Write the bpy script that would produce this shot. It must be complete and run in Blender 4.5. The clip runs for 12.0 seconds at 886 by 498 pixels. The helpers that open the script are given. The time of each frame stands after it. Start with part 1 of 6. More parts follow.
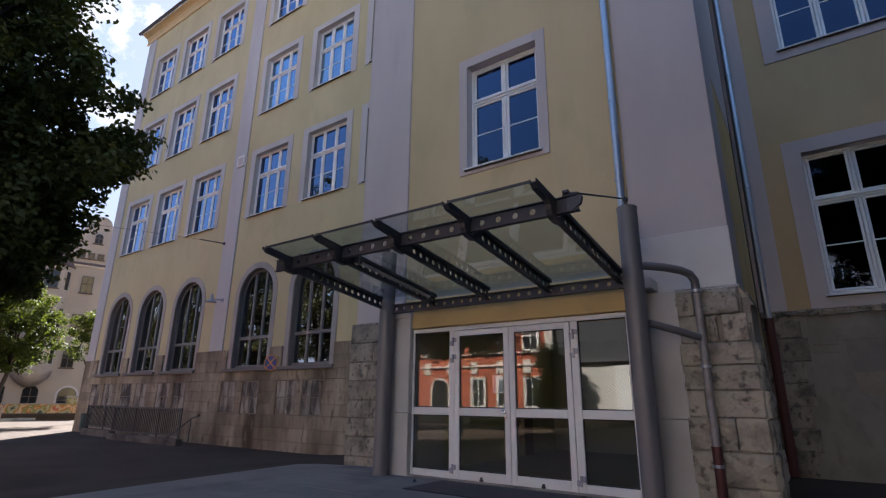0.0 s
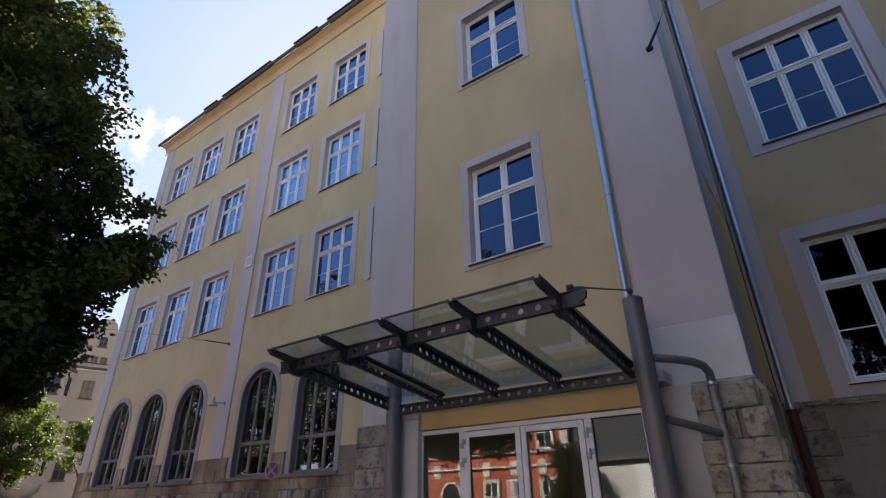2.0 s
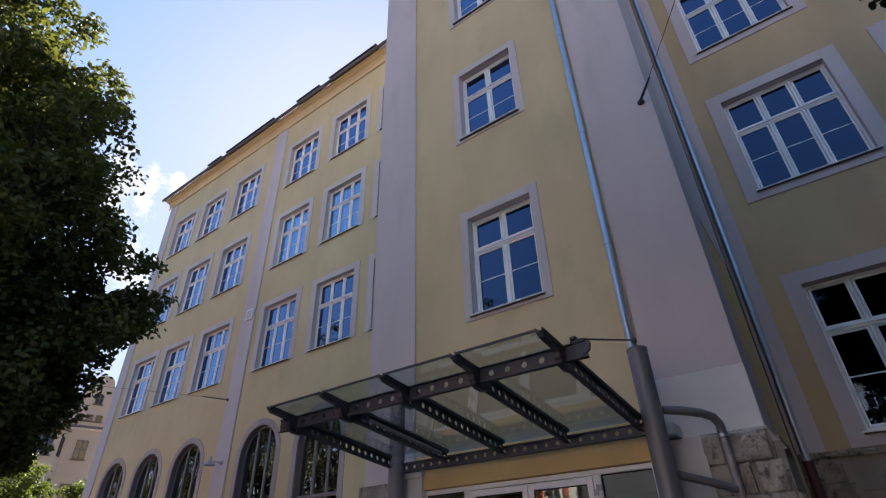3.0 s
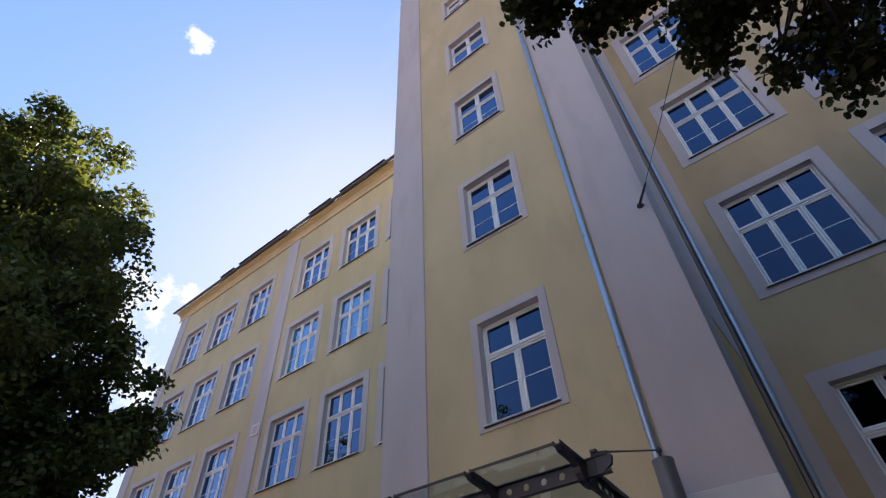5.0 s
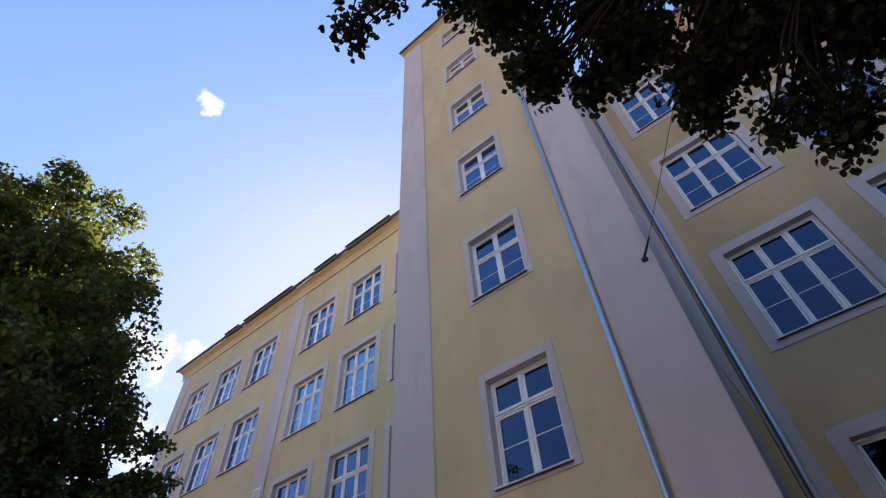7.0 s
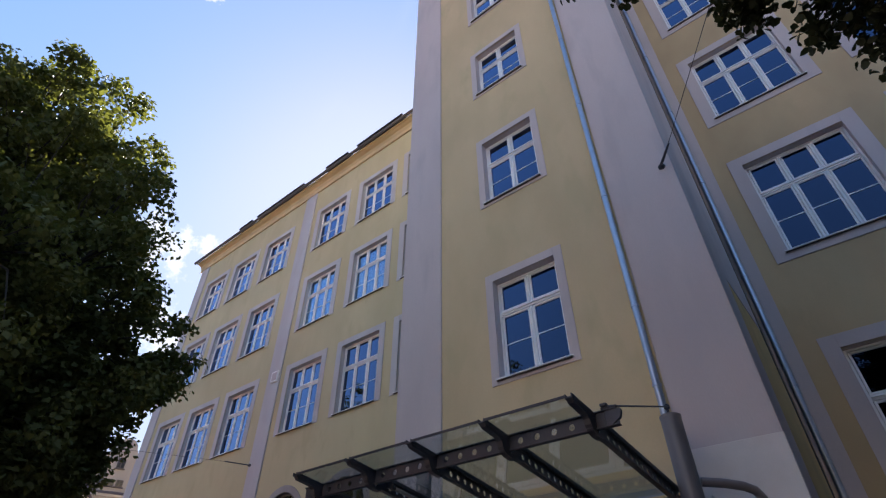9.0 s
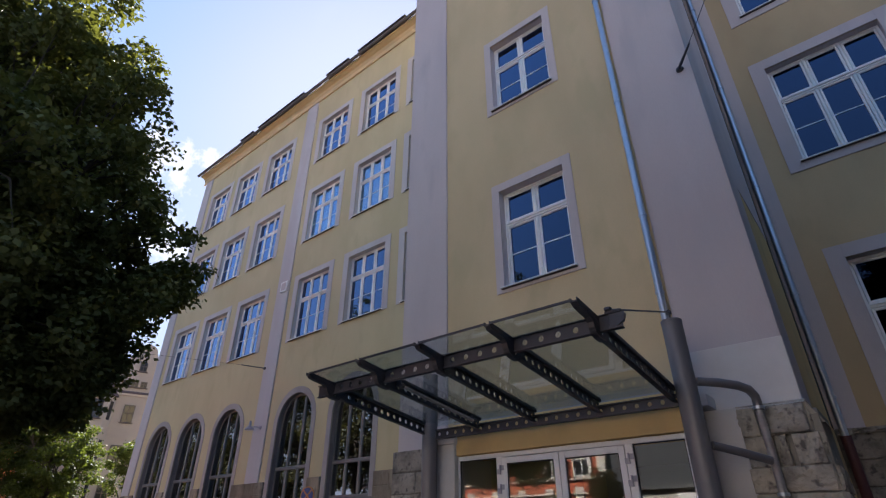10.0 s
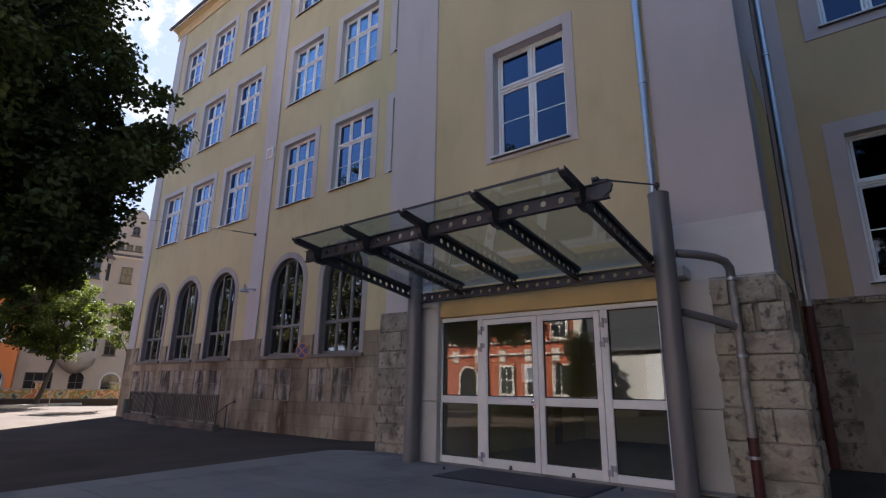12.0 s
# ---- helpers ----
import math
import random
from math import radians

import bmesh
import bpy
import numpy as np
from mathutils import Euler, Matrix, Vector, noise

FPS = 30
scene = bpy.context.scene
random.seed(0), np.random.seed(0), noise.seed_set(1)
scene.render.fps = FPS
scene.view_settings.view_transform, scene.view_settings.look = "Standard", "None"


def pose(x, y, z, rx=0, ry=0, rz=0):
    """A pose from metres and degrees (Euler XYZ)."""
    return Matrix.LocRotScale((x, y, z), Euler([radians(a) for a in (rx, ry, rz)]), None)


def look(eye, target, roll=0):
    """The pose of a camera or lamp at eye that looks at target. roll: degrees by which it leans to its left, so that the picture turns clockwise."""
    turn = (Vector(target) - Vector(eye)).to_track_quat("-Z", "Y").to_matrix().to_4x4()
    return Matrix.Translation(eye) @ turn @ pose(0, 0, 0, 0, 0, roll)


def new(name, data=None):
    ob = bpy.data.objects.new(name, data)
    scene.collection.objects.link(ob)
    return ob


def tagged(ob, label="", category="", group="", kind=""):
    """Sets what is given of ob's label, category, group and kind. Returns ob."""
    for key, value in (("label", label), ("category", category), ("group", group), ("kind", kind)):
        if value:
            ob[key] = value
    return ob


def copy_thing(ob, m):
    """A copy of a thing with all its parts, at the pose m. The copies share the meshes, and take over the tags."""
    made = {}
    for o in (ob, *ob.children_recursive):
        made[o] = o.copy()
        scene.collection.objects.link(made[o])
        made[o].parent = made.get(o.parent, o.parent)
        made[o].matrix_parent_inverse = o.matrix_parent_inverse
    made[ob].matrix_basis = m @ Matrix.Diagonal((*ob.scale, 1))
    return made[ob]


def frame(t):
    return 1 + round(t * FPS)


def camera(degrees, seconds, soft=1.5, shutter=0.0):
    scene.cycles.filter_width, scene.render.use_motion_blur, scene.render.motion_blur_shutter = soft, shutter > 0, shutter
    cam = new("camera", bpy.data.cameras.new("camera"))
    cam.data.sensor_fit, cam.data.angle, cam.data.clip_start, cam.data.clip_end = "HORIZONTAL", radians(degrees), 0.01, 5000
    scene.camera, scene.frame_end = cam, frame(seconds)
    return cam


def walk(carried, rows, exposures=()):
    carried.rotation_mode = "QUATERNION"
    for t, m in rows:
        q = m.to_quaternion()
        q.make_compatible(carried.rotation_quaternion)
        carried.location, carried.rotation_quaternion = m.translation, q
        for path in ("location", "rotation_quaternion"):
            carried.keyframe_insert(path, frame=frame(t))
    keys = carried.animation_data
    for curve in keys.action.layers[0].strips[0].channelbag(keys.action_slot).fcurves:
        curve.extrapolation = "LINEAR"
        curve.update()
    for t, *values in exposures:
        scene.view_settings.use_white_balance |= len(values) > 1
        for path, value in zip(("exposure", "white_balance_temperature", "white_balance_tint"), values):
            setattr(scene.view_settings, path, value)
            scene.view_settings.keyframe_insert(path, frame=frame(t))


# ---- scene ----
# ---- camera ----
cam = camera(81.24, 12.0, soft=1.2)
PATH = [
    (0, pose(-0.000, 0.000, 1.187, 106.44, -0.58, 35.03)),
    (0.5, pose(-0.002, 0.009, 1.194, 108.55, -0.52, 35.28)),
    (1, pose(0.004, -0.009, 1.206, 111.15, -0.23, 35.60)),
    (1.5, pose(0.021, -0.031, 1.215, 113.92, 0.25, 35.91)),
    (2, pose(0.034, -0.036, 1.233, 116.65, 0.70, 36.20)),
    (2.5, pose(0.045, -0.049, 1.258, 119.33, 1.17, 36.49)),
    (3, pose(0.058, -0.070, 1.271, 122.03, 1.49, 36.76)),
    (5, pose(0.107, -0.120, 1.298, 133.49, 2.27, 38.65)),
    (5.5, pose(0.132, -0.155, 1.301, 136.24, 2.45, 39.14)),
    (6, pose(0.135, -0.198, 1.306, 138.43, 2.66, 39.45)),
    (6.5, pose(0.136, -0.214, 1.307, 139.65, 2.71, 39.61)),
    (8.5, pose(0.146, -0.242, 1.262, 133.06, 0.63, 39.08)),
    (9, pose(0.114, -0.215, 1.238, 128.71, 0.22, 39.05)),
    (9.5, pose(0.057, -0.187, 1.225, 123.94, 0.15, 39.22)),
    (10, pose(0.023, -0.143, 1.207, 119.22, -0.09, 39.46)),
    (10.5, pose(0.005, -0.117, 1.197, 114.68, -0.35, 39.70)),
    (11, pose(-0.003, -0.074, 1.184, 110.56, -0.73, 39.61)),
    (11.5, pose(-0.008, -0.024, 1.190, 107.19, -0.92, 39.03)),
    (12, pose(-0.007, 0.005, 1.204, 105.11, -0.85, 38.08)),
]
walk(cam, PATH, exposures=((0.0, 2.78, 6270, 14), (12.0, 2.78, 6270, 14)))

# ---- world, sun ----
SUN_AZ, SUN_EL = -47.2, 40.0          # degrees from +y towards +x, and above the horizon
world = bpy.data.worlds.new("sky")
scene.world = world
world.use_nodes = True
wn, wl = world.node_tree.nodes, world.node_tree.links
wn.clear()
sky = wn.new("ShaderNodeTexSky")
sky.sky_type = "NISHITA"
sky.sun_disc = False
sky.sun_elevation, sky.sun_rotation = radians(SUN_EL), radians(SUN_AZ)
sky.air_density, sky.dust_density, sky.ozone_density = 1.0, 0.32, 2.6
coord = wn.new("ShaderNodeTexCoord")
cloud_noise = wn.new("ShaderNodeTexNoise")
cloud_noise.inputs["Scale"].default_value = 34.0
cloud_noise.inputs["Detail"].default_value = 9.0
cloud_noise.inputs["Roughness"].default_value = 0.6
wl.new(coord.outputs["Generated"], cloud_noise.inputs["Vector"])
deep = wn.new("ShaderNodeGamma")
deep.inputs["Gamma"].default_value = 0.88
wl.new(sky.outputs["Color"], deep.inputs["Color"])
sky_sat = wn.new("ShaderNodeHueSaturation")
sky_sat.inputs["Saturation"].default_value = 1.22
wl.new(deep.outputs["Color"], sky_sat.inputs["Color"])
haze_sum = wn.new("ShaderNodeVectorMath")          # hazy air: bright parts of the sky level off
haze_sum.operation = "ADD"
haze_sum.inputs[1].default_value = (9.0, 9.0, 11.0)
wl.new(sky_sat.outputs["Color"], haze_sum.inputs[0])
haze = wn.new("ShaderNodeVectorMath")
haze.operation = "DIVIDE"
wl.new(sky_sat.outputs["Color"], haze.inputs[0])
wl.new(haze_sum.outputs[0], haze.inputs[1])
level = wn.new("ShaderNodeVectorMath")
level.operation = "SCALE"
level.inputs["Scale"].default_value = 10.0
wl.new(haze.outputs[0], level.inputs[0])
blue = wn.new("ShaderNodeVectorMath")
blue.operation = "MULTIPLY"
blue.inputs[1].default_value = (0.985, 0.885, 1.06)
wl.new(level.outputs[0], blue.inputs[0])
split, join = wn.new("ShaderNodeSeparateXYZ"), wn.new("ShaderNodeCombineXYZ")
wl.new(blue.outputs[0], split.inputs[0])
for axis, top_level in enumerate((1.80, 2.05, 2.75)):      # the glow round the sun stays below white
    ease = wn.new("ShaderNodeMath")
    ease.operation = "SMOOTH_MIN"
    ease.inputs[1].default_value, ease.inputs[2].default_value = top_level, 1.2
    wl.new(split.outputs[axis], ease.inputs[0])
    wl.new(ease.outputs[0], join.inputs[axis])
sky_color = join.outputs[0]
# thin wisps of high cloud
wisp_map = wn.new("ShaderNodeMapping")
wisp_map.inputs["Rotation"].default_value = (0.4, 0.5, 0.9)
wisp_map.inputs["Scale"].default_value = (1.0, 1.9, 1.5)
wl.new(coord.outputs["Generated"], wisp_map.inputs["Vector"])
wisp_noise = wn.new("ShaderNodeTexNoise")
wisp_noise.inputs["Scale"].default_value = 2.3
wisp_noise.inputs["Detail"].default_value = 8.0
wisp_noise.inputs["Distortion"].default_value = 0.7
wl.new(wisp_map.outputs["Vector"], wisp_noise.inputs["Vector"])
wisp = wn.new("ShaderNodeMapRange")
wisp.interpolation_type = "SMOOTHSTEP"
wisp.inputs["From Min"].default_value, wisp.inputs["From Max"].default_value = 0.57, 0.80
wisp.inputs["To Max"].default_value = 0.24
wl.new(wisp_noise.outputs["Fac"], wisp.inputs["Value"])
wisp_mix = wn.new("ShaderNodeMix")
wisp_mix.data_type = "RGBA"
wisp_mix.inputs[7].default_value = (2.15, 2.3, 2.6, 1)
wl.new(wisp.outputs["Result"], wisp_mix.inputs[0])
wl.new(sky_color, wisp_mix.inputs[6])
sky_color = wisp_mix.outputs[2]
# small fair-weather clouds: compass angle from +y to the left, height, half width in degrees
for c_yaw, c_el, c_half in ((82.4, 58.0, 1.95), (74.0, 33.5, 5.0), (69.0, 34.6, 2.5), (71.0, 26.0, 4.0)):
    dot = wn.new("ShaderNodeVectorMath")
    dot.operation = "DOT_PRODUCT"
    wl.new(coord.outputs["Generated"], dot.inputs[0])
    dot.inputs[1].default_value = (-math.sin(radians(c_yaw)) * math.cos(radians(c_el)), math.cos(radians(c_yaw)) * math.cos(radians(c_el)), math.sin(radians(c_el)))
    near = wn.new("ShaderNodeMapRange")
    near.inputs["From Min"].default_value, near.inputs["From Max"].default_value = math.cos(radians(c_half)), 1.0
    near.inputs["To Min"].default_value, near.inputs["To Max"].default_value = -0.22, 0.20
    near.clamp = False
    wl.new(dot.outputs["Value"], near.inputs["Value"])
    total = wn.new("ShaderNodeMath")
    wl.new(near.outputs["Result"], total.inputs[0])
    wl.new(cloud_noise.outputs["Fac"], total.inputs[1])
    edge = wn.new("ShaderNodeMapRange")
    edge.interpolation_type = "SMOOTHSTEP"
    edge.inputs["From Min"].default_value, edge.inputs["From Max"].default_value = 0.50, 0.66
    wl.new(total.outputs[0], edge.inputs["Value"])
    cloud_mix = wn.new("ShaderNodeMix")
    cloud_mix.data_type = "RGBA"
    cloud_mix.inputs[7].default_value = (2.35, 2.45, 2.65, 1)
    wl.new(edge.outputs["Result"], cloud_mix.inputs[0])
    wl.new(sky_color, cloud_mix.inputs[6])
    sky_color = cloud_mix.outputs[2]
back = wn.new("ShaderNodeBackground")
back.inputs["Strength"].default_value = 0.065
wl.new(sky_color, back.inputs["Color"])
wo = wn.new("ShaderNodeOutputWorld")
wl.new(back.outputs["Background"], wo.inputs["Surface"])

sun_data = bpy.data.lights.new("sun", "SUN")
sun_data.energy, sun_data.angle, sun_data.color = 4.5, radians(0.5), (1.0, 0.95, 0.87)
sun = new("sun", sun_data)
to_sun = Vector((math.sin(radians(SUN_AZ)) * math.cos(radians(SUN_EL)), math.cos(radians(SUN_AZ)) * math.cos(radians(SUN_EL)), math.sin(radians(SUN_EL))))
sun.matrix_world = look(to_sun * 60, (0, 0, 0))


# ---- materials ----
def material(name, color, rough=0.8, metal=0.0, vary=0.15, scale=1.5, fine=40.0, bump=0.1, per_object=0.0, dirt=None, dirt_at=(0.55, 0.75), dirt_scale=0.6, stretch=1.0, per_island=0.0, spots=None):
    """A surface with large and fine variation, a stain colour and a little relief."""
    m = bpy.data.materials.new(name)
    m.use_nodes = True
    n, l = m.node_tree.nodes, m.node_tree.links
    b = n["Principled BSDF"]
    b.inputs["Roughness"].default_value, b.inputs["Metallic"].default_value = rough, metal
    geo = n.new("ShaderNodeNewGeometry")
    mapping = n.new("ShaderNodeMapping")
    mapping.inputs["Scale"].default_value = (1, 1, stretch)
    l.new(geo.outputs["Position"], mapping.inputs["Vector"])

    def noise_of(s, detail=5.0):
        t = n.new("ShaderNodeTexNoise")
        t.inputs["Scale"].default_value, t.inputs["Detail"].default_value = s, detail
        l.new(mapping.outputs["Vector"], t.inputs["Vector"])
        return t.outputs["Fac"]

    def math_of(op, a, c):
        t = n.new("ShaderNodeMath")
        t.operation = op
        for k, v in enumerate((a, c)):
            if isinstance(v, float):
                t.inputs[k].default_value = v
            else:
                l.new(v, t.inputs[k])
        return t.outputs[0]

    big, small = noise_of(scale), noise_of(fine, 3.0)
    value = math_of("ADD", math_of("MULTIPLY", big, float(vary * 1.4)), math_of("MULTIPLY", small, float(vary * 0.6)))
    value = math_of("ADD", value, float(1.0 - vary))
    if per_object:
        info = n.new("ShaderNodeObjectInfo")
        value = math_of("MULTIPLY", value, math_of("ADD", math_of("MULTIPLY", info.outputs["Random"], float(per_object)), float(1 - per_object / 2)))
    if per_island:
        value = math_of("MULTIPLY", value, math_of("ADD", math_of("MULTIPLY", geo.outputs["Random Per Island"], float(per_island)), float(1 - per_island / 2)))
    hsv = n.new("ShaderNodeHueSaturation")
    hsv.inputs["Color"].default_value = (*color, 1)
    l.new(value, hsv.inputs["Value"])
    out = hsv.outputs["Color"]
    if dirt:
        ramp = n.new("ShaderNodeValToRGB")
        ramp.color_ramp.elements[0].position, ramp.color_ramp.elements[1].position = dirt_at
        l.new(noise_of(dirt_scale, 8.0), ramp.inputs["Fac"])
        mix = n.new("ShaderNodeMix")
        mix.data_type = "RGBA"
        l.new(ramp.outputs["Color"], mix.inputs[0])
        l.new(out, mix.inputs[6])
        mix.inputs[7].default_value = (*dirt, 1)
        out = mix.outputs[2]
    if spots:
        ramp = n.new("ShaderNodeValToRGB")
        ramp.color_ramp.elements[0].position, ramp.color_ramp.elements[1].position = 0.54, 0.68
        l.new(noise_of(spots[0], 9.0), ramp.inputs["Fac"])
        mix = n.new("ShaderNodeMix")
        mix.data_type = "RGBA"
        l.new(ramp.outputs["Color"], mix.inputs[0])
        l.new(out, mix.inputs[6])
        mix.inputs[7].default_value = (*spots[1], 1)
        out = mix.outputs[2]
    l.new(out, b.inputs["Base Color"])
    if bump:
        bn = n.new("ShaderNodeBump")
        bn.inputs["Strength"].default_value, bn.inputs["Distance"].default_value = bump, 0.02
        l.new(math_of("ADD", small, big), bn.inputs["Height"])
        l.new(bn.outputs["Normal"], b.inputs["Normal"])
    return m


def glass_material(name, mirror, tint, rough=0.0, mirror_tint=(1, 1, 1), falloff=3.9):
    """Clear glass: mirror is the share reflected at right angles, by each face."""
    m = bpy.data.materials.new(name)
    m.use_nodes = True
    n, l = m.node_tree.nodes, m.node_tree.links
    n.clear()
    facing = n.new("ShaderNodeLayerWeight")
    facing.inputs["Blend"].default_value = 0.5
    power = n.new("ShaderNodeMath")
    power.operation = "POWER"
    power.inputs[1].default_value = falloff
    l.new(facing.outputs["Facing"], power.inputs[0])
    share = n.new("ShaderNodeMath")
    share.operation = "MULTIPLY_ADD"
    share.inputs[1].default_value, share.inputs[2].default_value = 1.0 - mirror, mirror
    l.new(power.outputs[0], share.inputs[0])
    clear = n.new("ShaderNodeBsdfTransparent")
    clear.inputs["Color"].default_value = (*tint, 1)
    gloss = n.new("ShaderNodeBsdfGlossy")
    gloss.inputs["Roughness"].default_value = rough
    gloss.inputs["Color"].default_value = (*mirror_tint, 1)
    mix = n.new("ShaderNodeMixShader")
    o = n.new("ShaderNodeOutputMaterial")
    l.new(share.outputs[0], mix.inputs[0])
    l.new(clear.outputs[0], mix.inputs[1])
    l.new(gloss.outputs[0], mix.inputs[2])
    l.new(mix.outputs[0], o.inputs["Surface"])
    return m


def leaf_material(name, color, through_color, per_island=0.35, share=0.2):
    m = material(name, color, 0.85, 0, 0.3, 0.7, 6.0, 0.0, per_island=per_island)
    n, l = m.node_tree.nodes, m.node_tree.links
    b = n["Principled BSDF"]
    b.inputs["Specular IOR Level"].default_value = 0.12
    b.inputs["Roughness"].default_value = 0.65
    t = n.new("ShaderNodeBsdfTranslucent")
    t.inputs["Color"].default_value = (*through_color, 1)
    add = n.new("ShaderNodeMixShader")
    add.inputs[0].default_value = share
    l.new(b.outputs[0], add.inputs[1])
    l.new(t.outputs[0], add.inputs[2])
    l.new(add.outputs[0], n["Material Output"].inputs["Surface"])
    return m


YELLOW = material("yellow plaster", (0.592, 0.467, 0.278), 0.9, 0, 0.16, 0.9, 60, 0.10, dirt=(0.45, 0.365, 0.215), dirt_at=(0.45, 0.85), dirt_scale=0.5, stretch=0.45, spots=(1.3, (0.52, 0.425, 0.25)))
# side wing yellow: brown stains, plus an overall darkening standing in for shade
SIDE_YELLOW = material("stained and shaded yellow plaster", (0.575, 0.434, 0.250), 0.9, 0, 0.18, 0.9, 60, 0.10, dirt=(0.385, 0.29, 0.168), dirt_at=(0.44, 0.82), dirt_scale=0.4, stretch=0.5, spots=(1.1, (0.48, 0.37, 0.215)))
# main wing yellow and lilac, colours shifted to imitate bluer skylight
MAIN_YELLOW = material("skylit yellow plaster", (0.548, 0.480, 0.292), 0.9, 0, 0.16, 0.9, 60, 0.10, dirt=(0.44, 0.385, 0.225), dirt_at=(0.45, 0.85), dirt_scale=0.5, stretch=0.45, spots=(1.3, (0.50, 0.44, 0.26)))
MAIN_LILAC = material("skylit lilac plaster", (0.505, 0.492, 0.492), 0.9, 0, 0.16, 0.9, 60, 0.10, dirt=(0.43, 0.40, 0.40), dirt_at=(0.46, 0.85), dirt_scale=0.8, stretch=0.25, spots=(1.6, (0.47, 0.44, 0.435)))
LILAC = material("lilac plaster", (0.552, 0.484, 0.466), 0.9, 0, 0.16, 0.9, 60, 0.10, dirt=(0.45, 0.395, 0.39), dirt_at=(0.46, 0.85), dirt_scale=0.8, stretch=0.25, spots=(1.6, (0.49, 0.435, 0.425)))
ARCH_LILAC = material("weathered lilac plaster", (0.37, 0.343, 0.33), 0.9, 0, 0.15, 0.8, 50, 0.08, dirt=(0.27, 0.24, 0.225), dirt_at=(0.48, 0.85), dirt_scale=0.9, stretch=0.5)
PALE_LILAC = material("pale plaster", (0.57, 0.54, 0.505), 0.9, 0, 0.12, 0.6, 50, 0.06, dirt=(0.36, 0.33, 0.30), dirt_at=(0.5, 0.9), dirt_scale=0.8)
GREY_PLASTER = material("grey plaster", (0.29, 0.262, 0.225), 0.9, 0, 0.28, 1.1, 40, 0.2, dirt=(0.15, 0.135, 0.115), dirt_at=(0.46, 0.82), dirt_scale=1.3, stretch=0.6, spots=(5.0, (0.24, 0.215, 0.185)))
STONE = material("limestone", (0.345, 0.296, 0.220), 0.95, 0, 0.55, 2.2, 34, 0.8, per_object=0.30, dirt=(0.080, 0.062, 0.044), dirt_at=(0.40, 0.70), dirt_scale=0.9, stretch=0.35, spots=(5.5, (0.185, 0.152, 0.110)))
ROCK = material("rock faced limestone", (0.43, 0.375, 0.295), 0.95, 0, 0.35, 3.0, 22, 0.9, per_object=0.14, dirt=(0.13, 0.115, 0.10), dirt_at=(0.5, 0.75), dirt_scale=2.2, spots=(9.0, (0.16, 0.14, 0.12)))
PALE_STONE = material("weathered slab", (0.31, 0.285, 0.24), 0.9, 0, 0.35, 4.0, 30, 0.5, per_object=0.5, dirt=(0.06, 0.053, 0.047), dirt_at=(0.44, 0.60), dirt_scale=2.5, stretch=0.35, spots=(6.0, (0.20, 0.15, 0.11)))
GRIMY_ROCK = material("grimy limestone", (0.33, 0.287, 0.23), 0.95, 0, 0.45, 3.0, 22, 0.9, per_object=0.3, dirt=(0.06, 0.053, 0.046), dirt_at=(0.46, 0.80), dirt_scale=3.2, spots=(10.0, (0.11, 0.095, 0.08)))
OCHRE = material("ochre plaster", (0.62, 0.43, 0.18), 0.9, 0, 0.12, 0.8, 50, 0.08, dirt=(0.42, 0.30, 0.14), dirt_at=(0.5, 0.9), dirt_scale=1.2)
REVEAL = material("dark grey reveal paint", (0.17, 0.155, 0.16), 0.85, 0, 0.15, 2.0, 40, 0.05)
EARTH = material("dark earth", (0.040, 0.028, 0.020), 0.95, 0, 0.5, 3.0, 20, 0.8)
CORNER_SHADE = material("corner shade plaster", (0.060, 0.050, 0.044), 0.9, 0, 0.3, 2.0, 30, 0.1)
REPAIR = material("fresh repair plaster", (0.66, 0.615, 0.575), 0.9, 0, 0.12, 0.8, 50, 0.08, dirt=(0.50, 0.46, 0.42), dirt_at=(0.5, 0.9), dirt_scale=0.9)
MORTAR = material("mortar", (0.22, 0.185, 0.145), 0.95, 0, 0.3, 3.0, 40, 0.4)
PALE_MORTAR = material("pale lime mortar", (0.27, 0.235, 0.185), 0.95, 0, 0.35, 4.0, 40, 0.5)
SILL_STONE = material("stone sill", (0.17, 0.16, 0.155), 0.9, 0, 0.25, 3.0, 40, 0.3)
WHITE = material("white window paint", (0.80, 0.79, 0.77), 0.45, 0, 0.05, 2.0, 30, 0.0, dirt=(0.6, 0.58, 0.55), dirt_at=(0.6, 0.95), dirt_scale=3)
DOOR_WHITE = material("white door metal", (0.76, 0.75, 0.75), 0.35, 0, 0.05, 2.0, 30, 0.0, dirt=(0.55, 0.53, 0.5), dirt_at=(0.6, 0.95), dirt_scale=3)
GREY_FRAME = material("grey window paint", (0.15, 0.143, 0.138), 0.5, 0, 0.15, 2.0, 30, 0.05)
STEEL = material("dark painted steel", (0.055, 0.052, 0.058), 0.45, 0.3, 0.2, 4.0, 50, 0.05)
COLUMN_PAINT = material("grey column paint", (0.165, 0.158, 0.164), 0.45, 0.2, 0.12, 2.0, 40, 0.04)
ZINC = material("zinc", (0.42, 0.46, 0.52), 0.35, 0.85, 0.2, 5.0, 40, 0.05)
DULL_PIPE = material("weathered pipe", (0.33, 0.30, 0.29), 0.55, 0.4, 0.3, 8.0, 40, 0.1, dirt=(0.2, 0.17, 0.15), dirt_at=(0.5, 0.8), dirt_scale=6)
RED_PIPE = material("red brown cast iron", (0.085, 0.020, 0.019), 0.5, 0.0, 0.3, 6.0, 40, 0.1)
CHROME = material("chrome", (0.7, 0.7, 0.72), 0.2, 1.0, 0.05, 4, 30, 0.0)
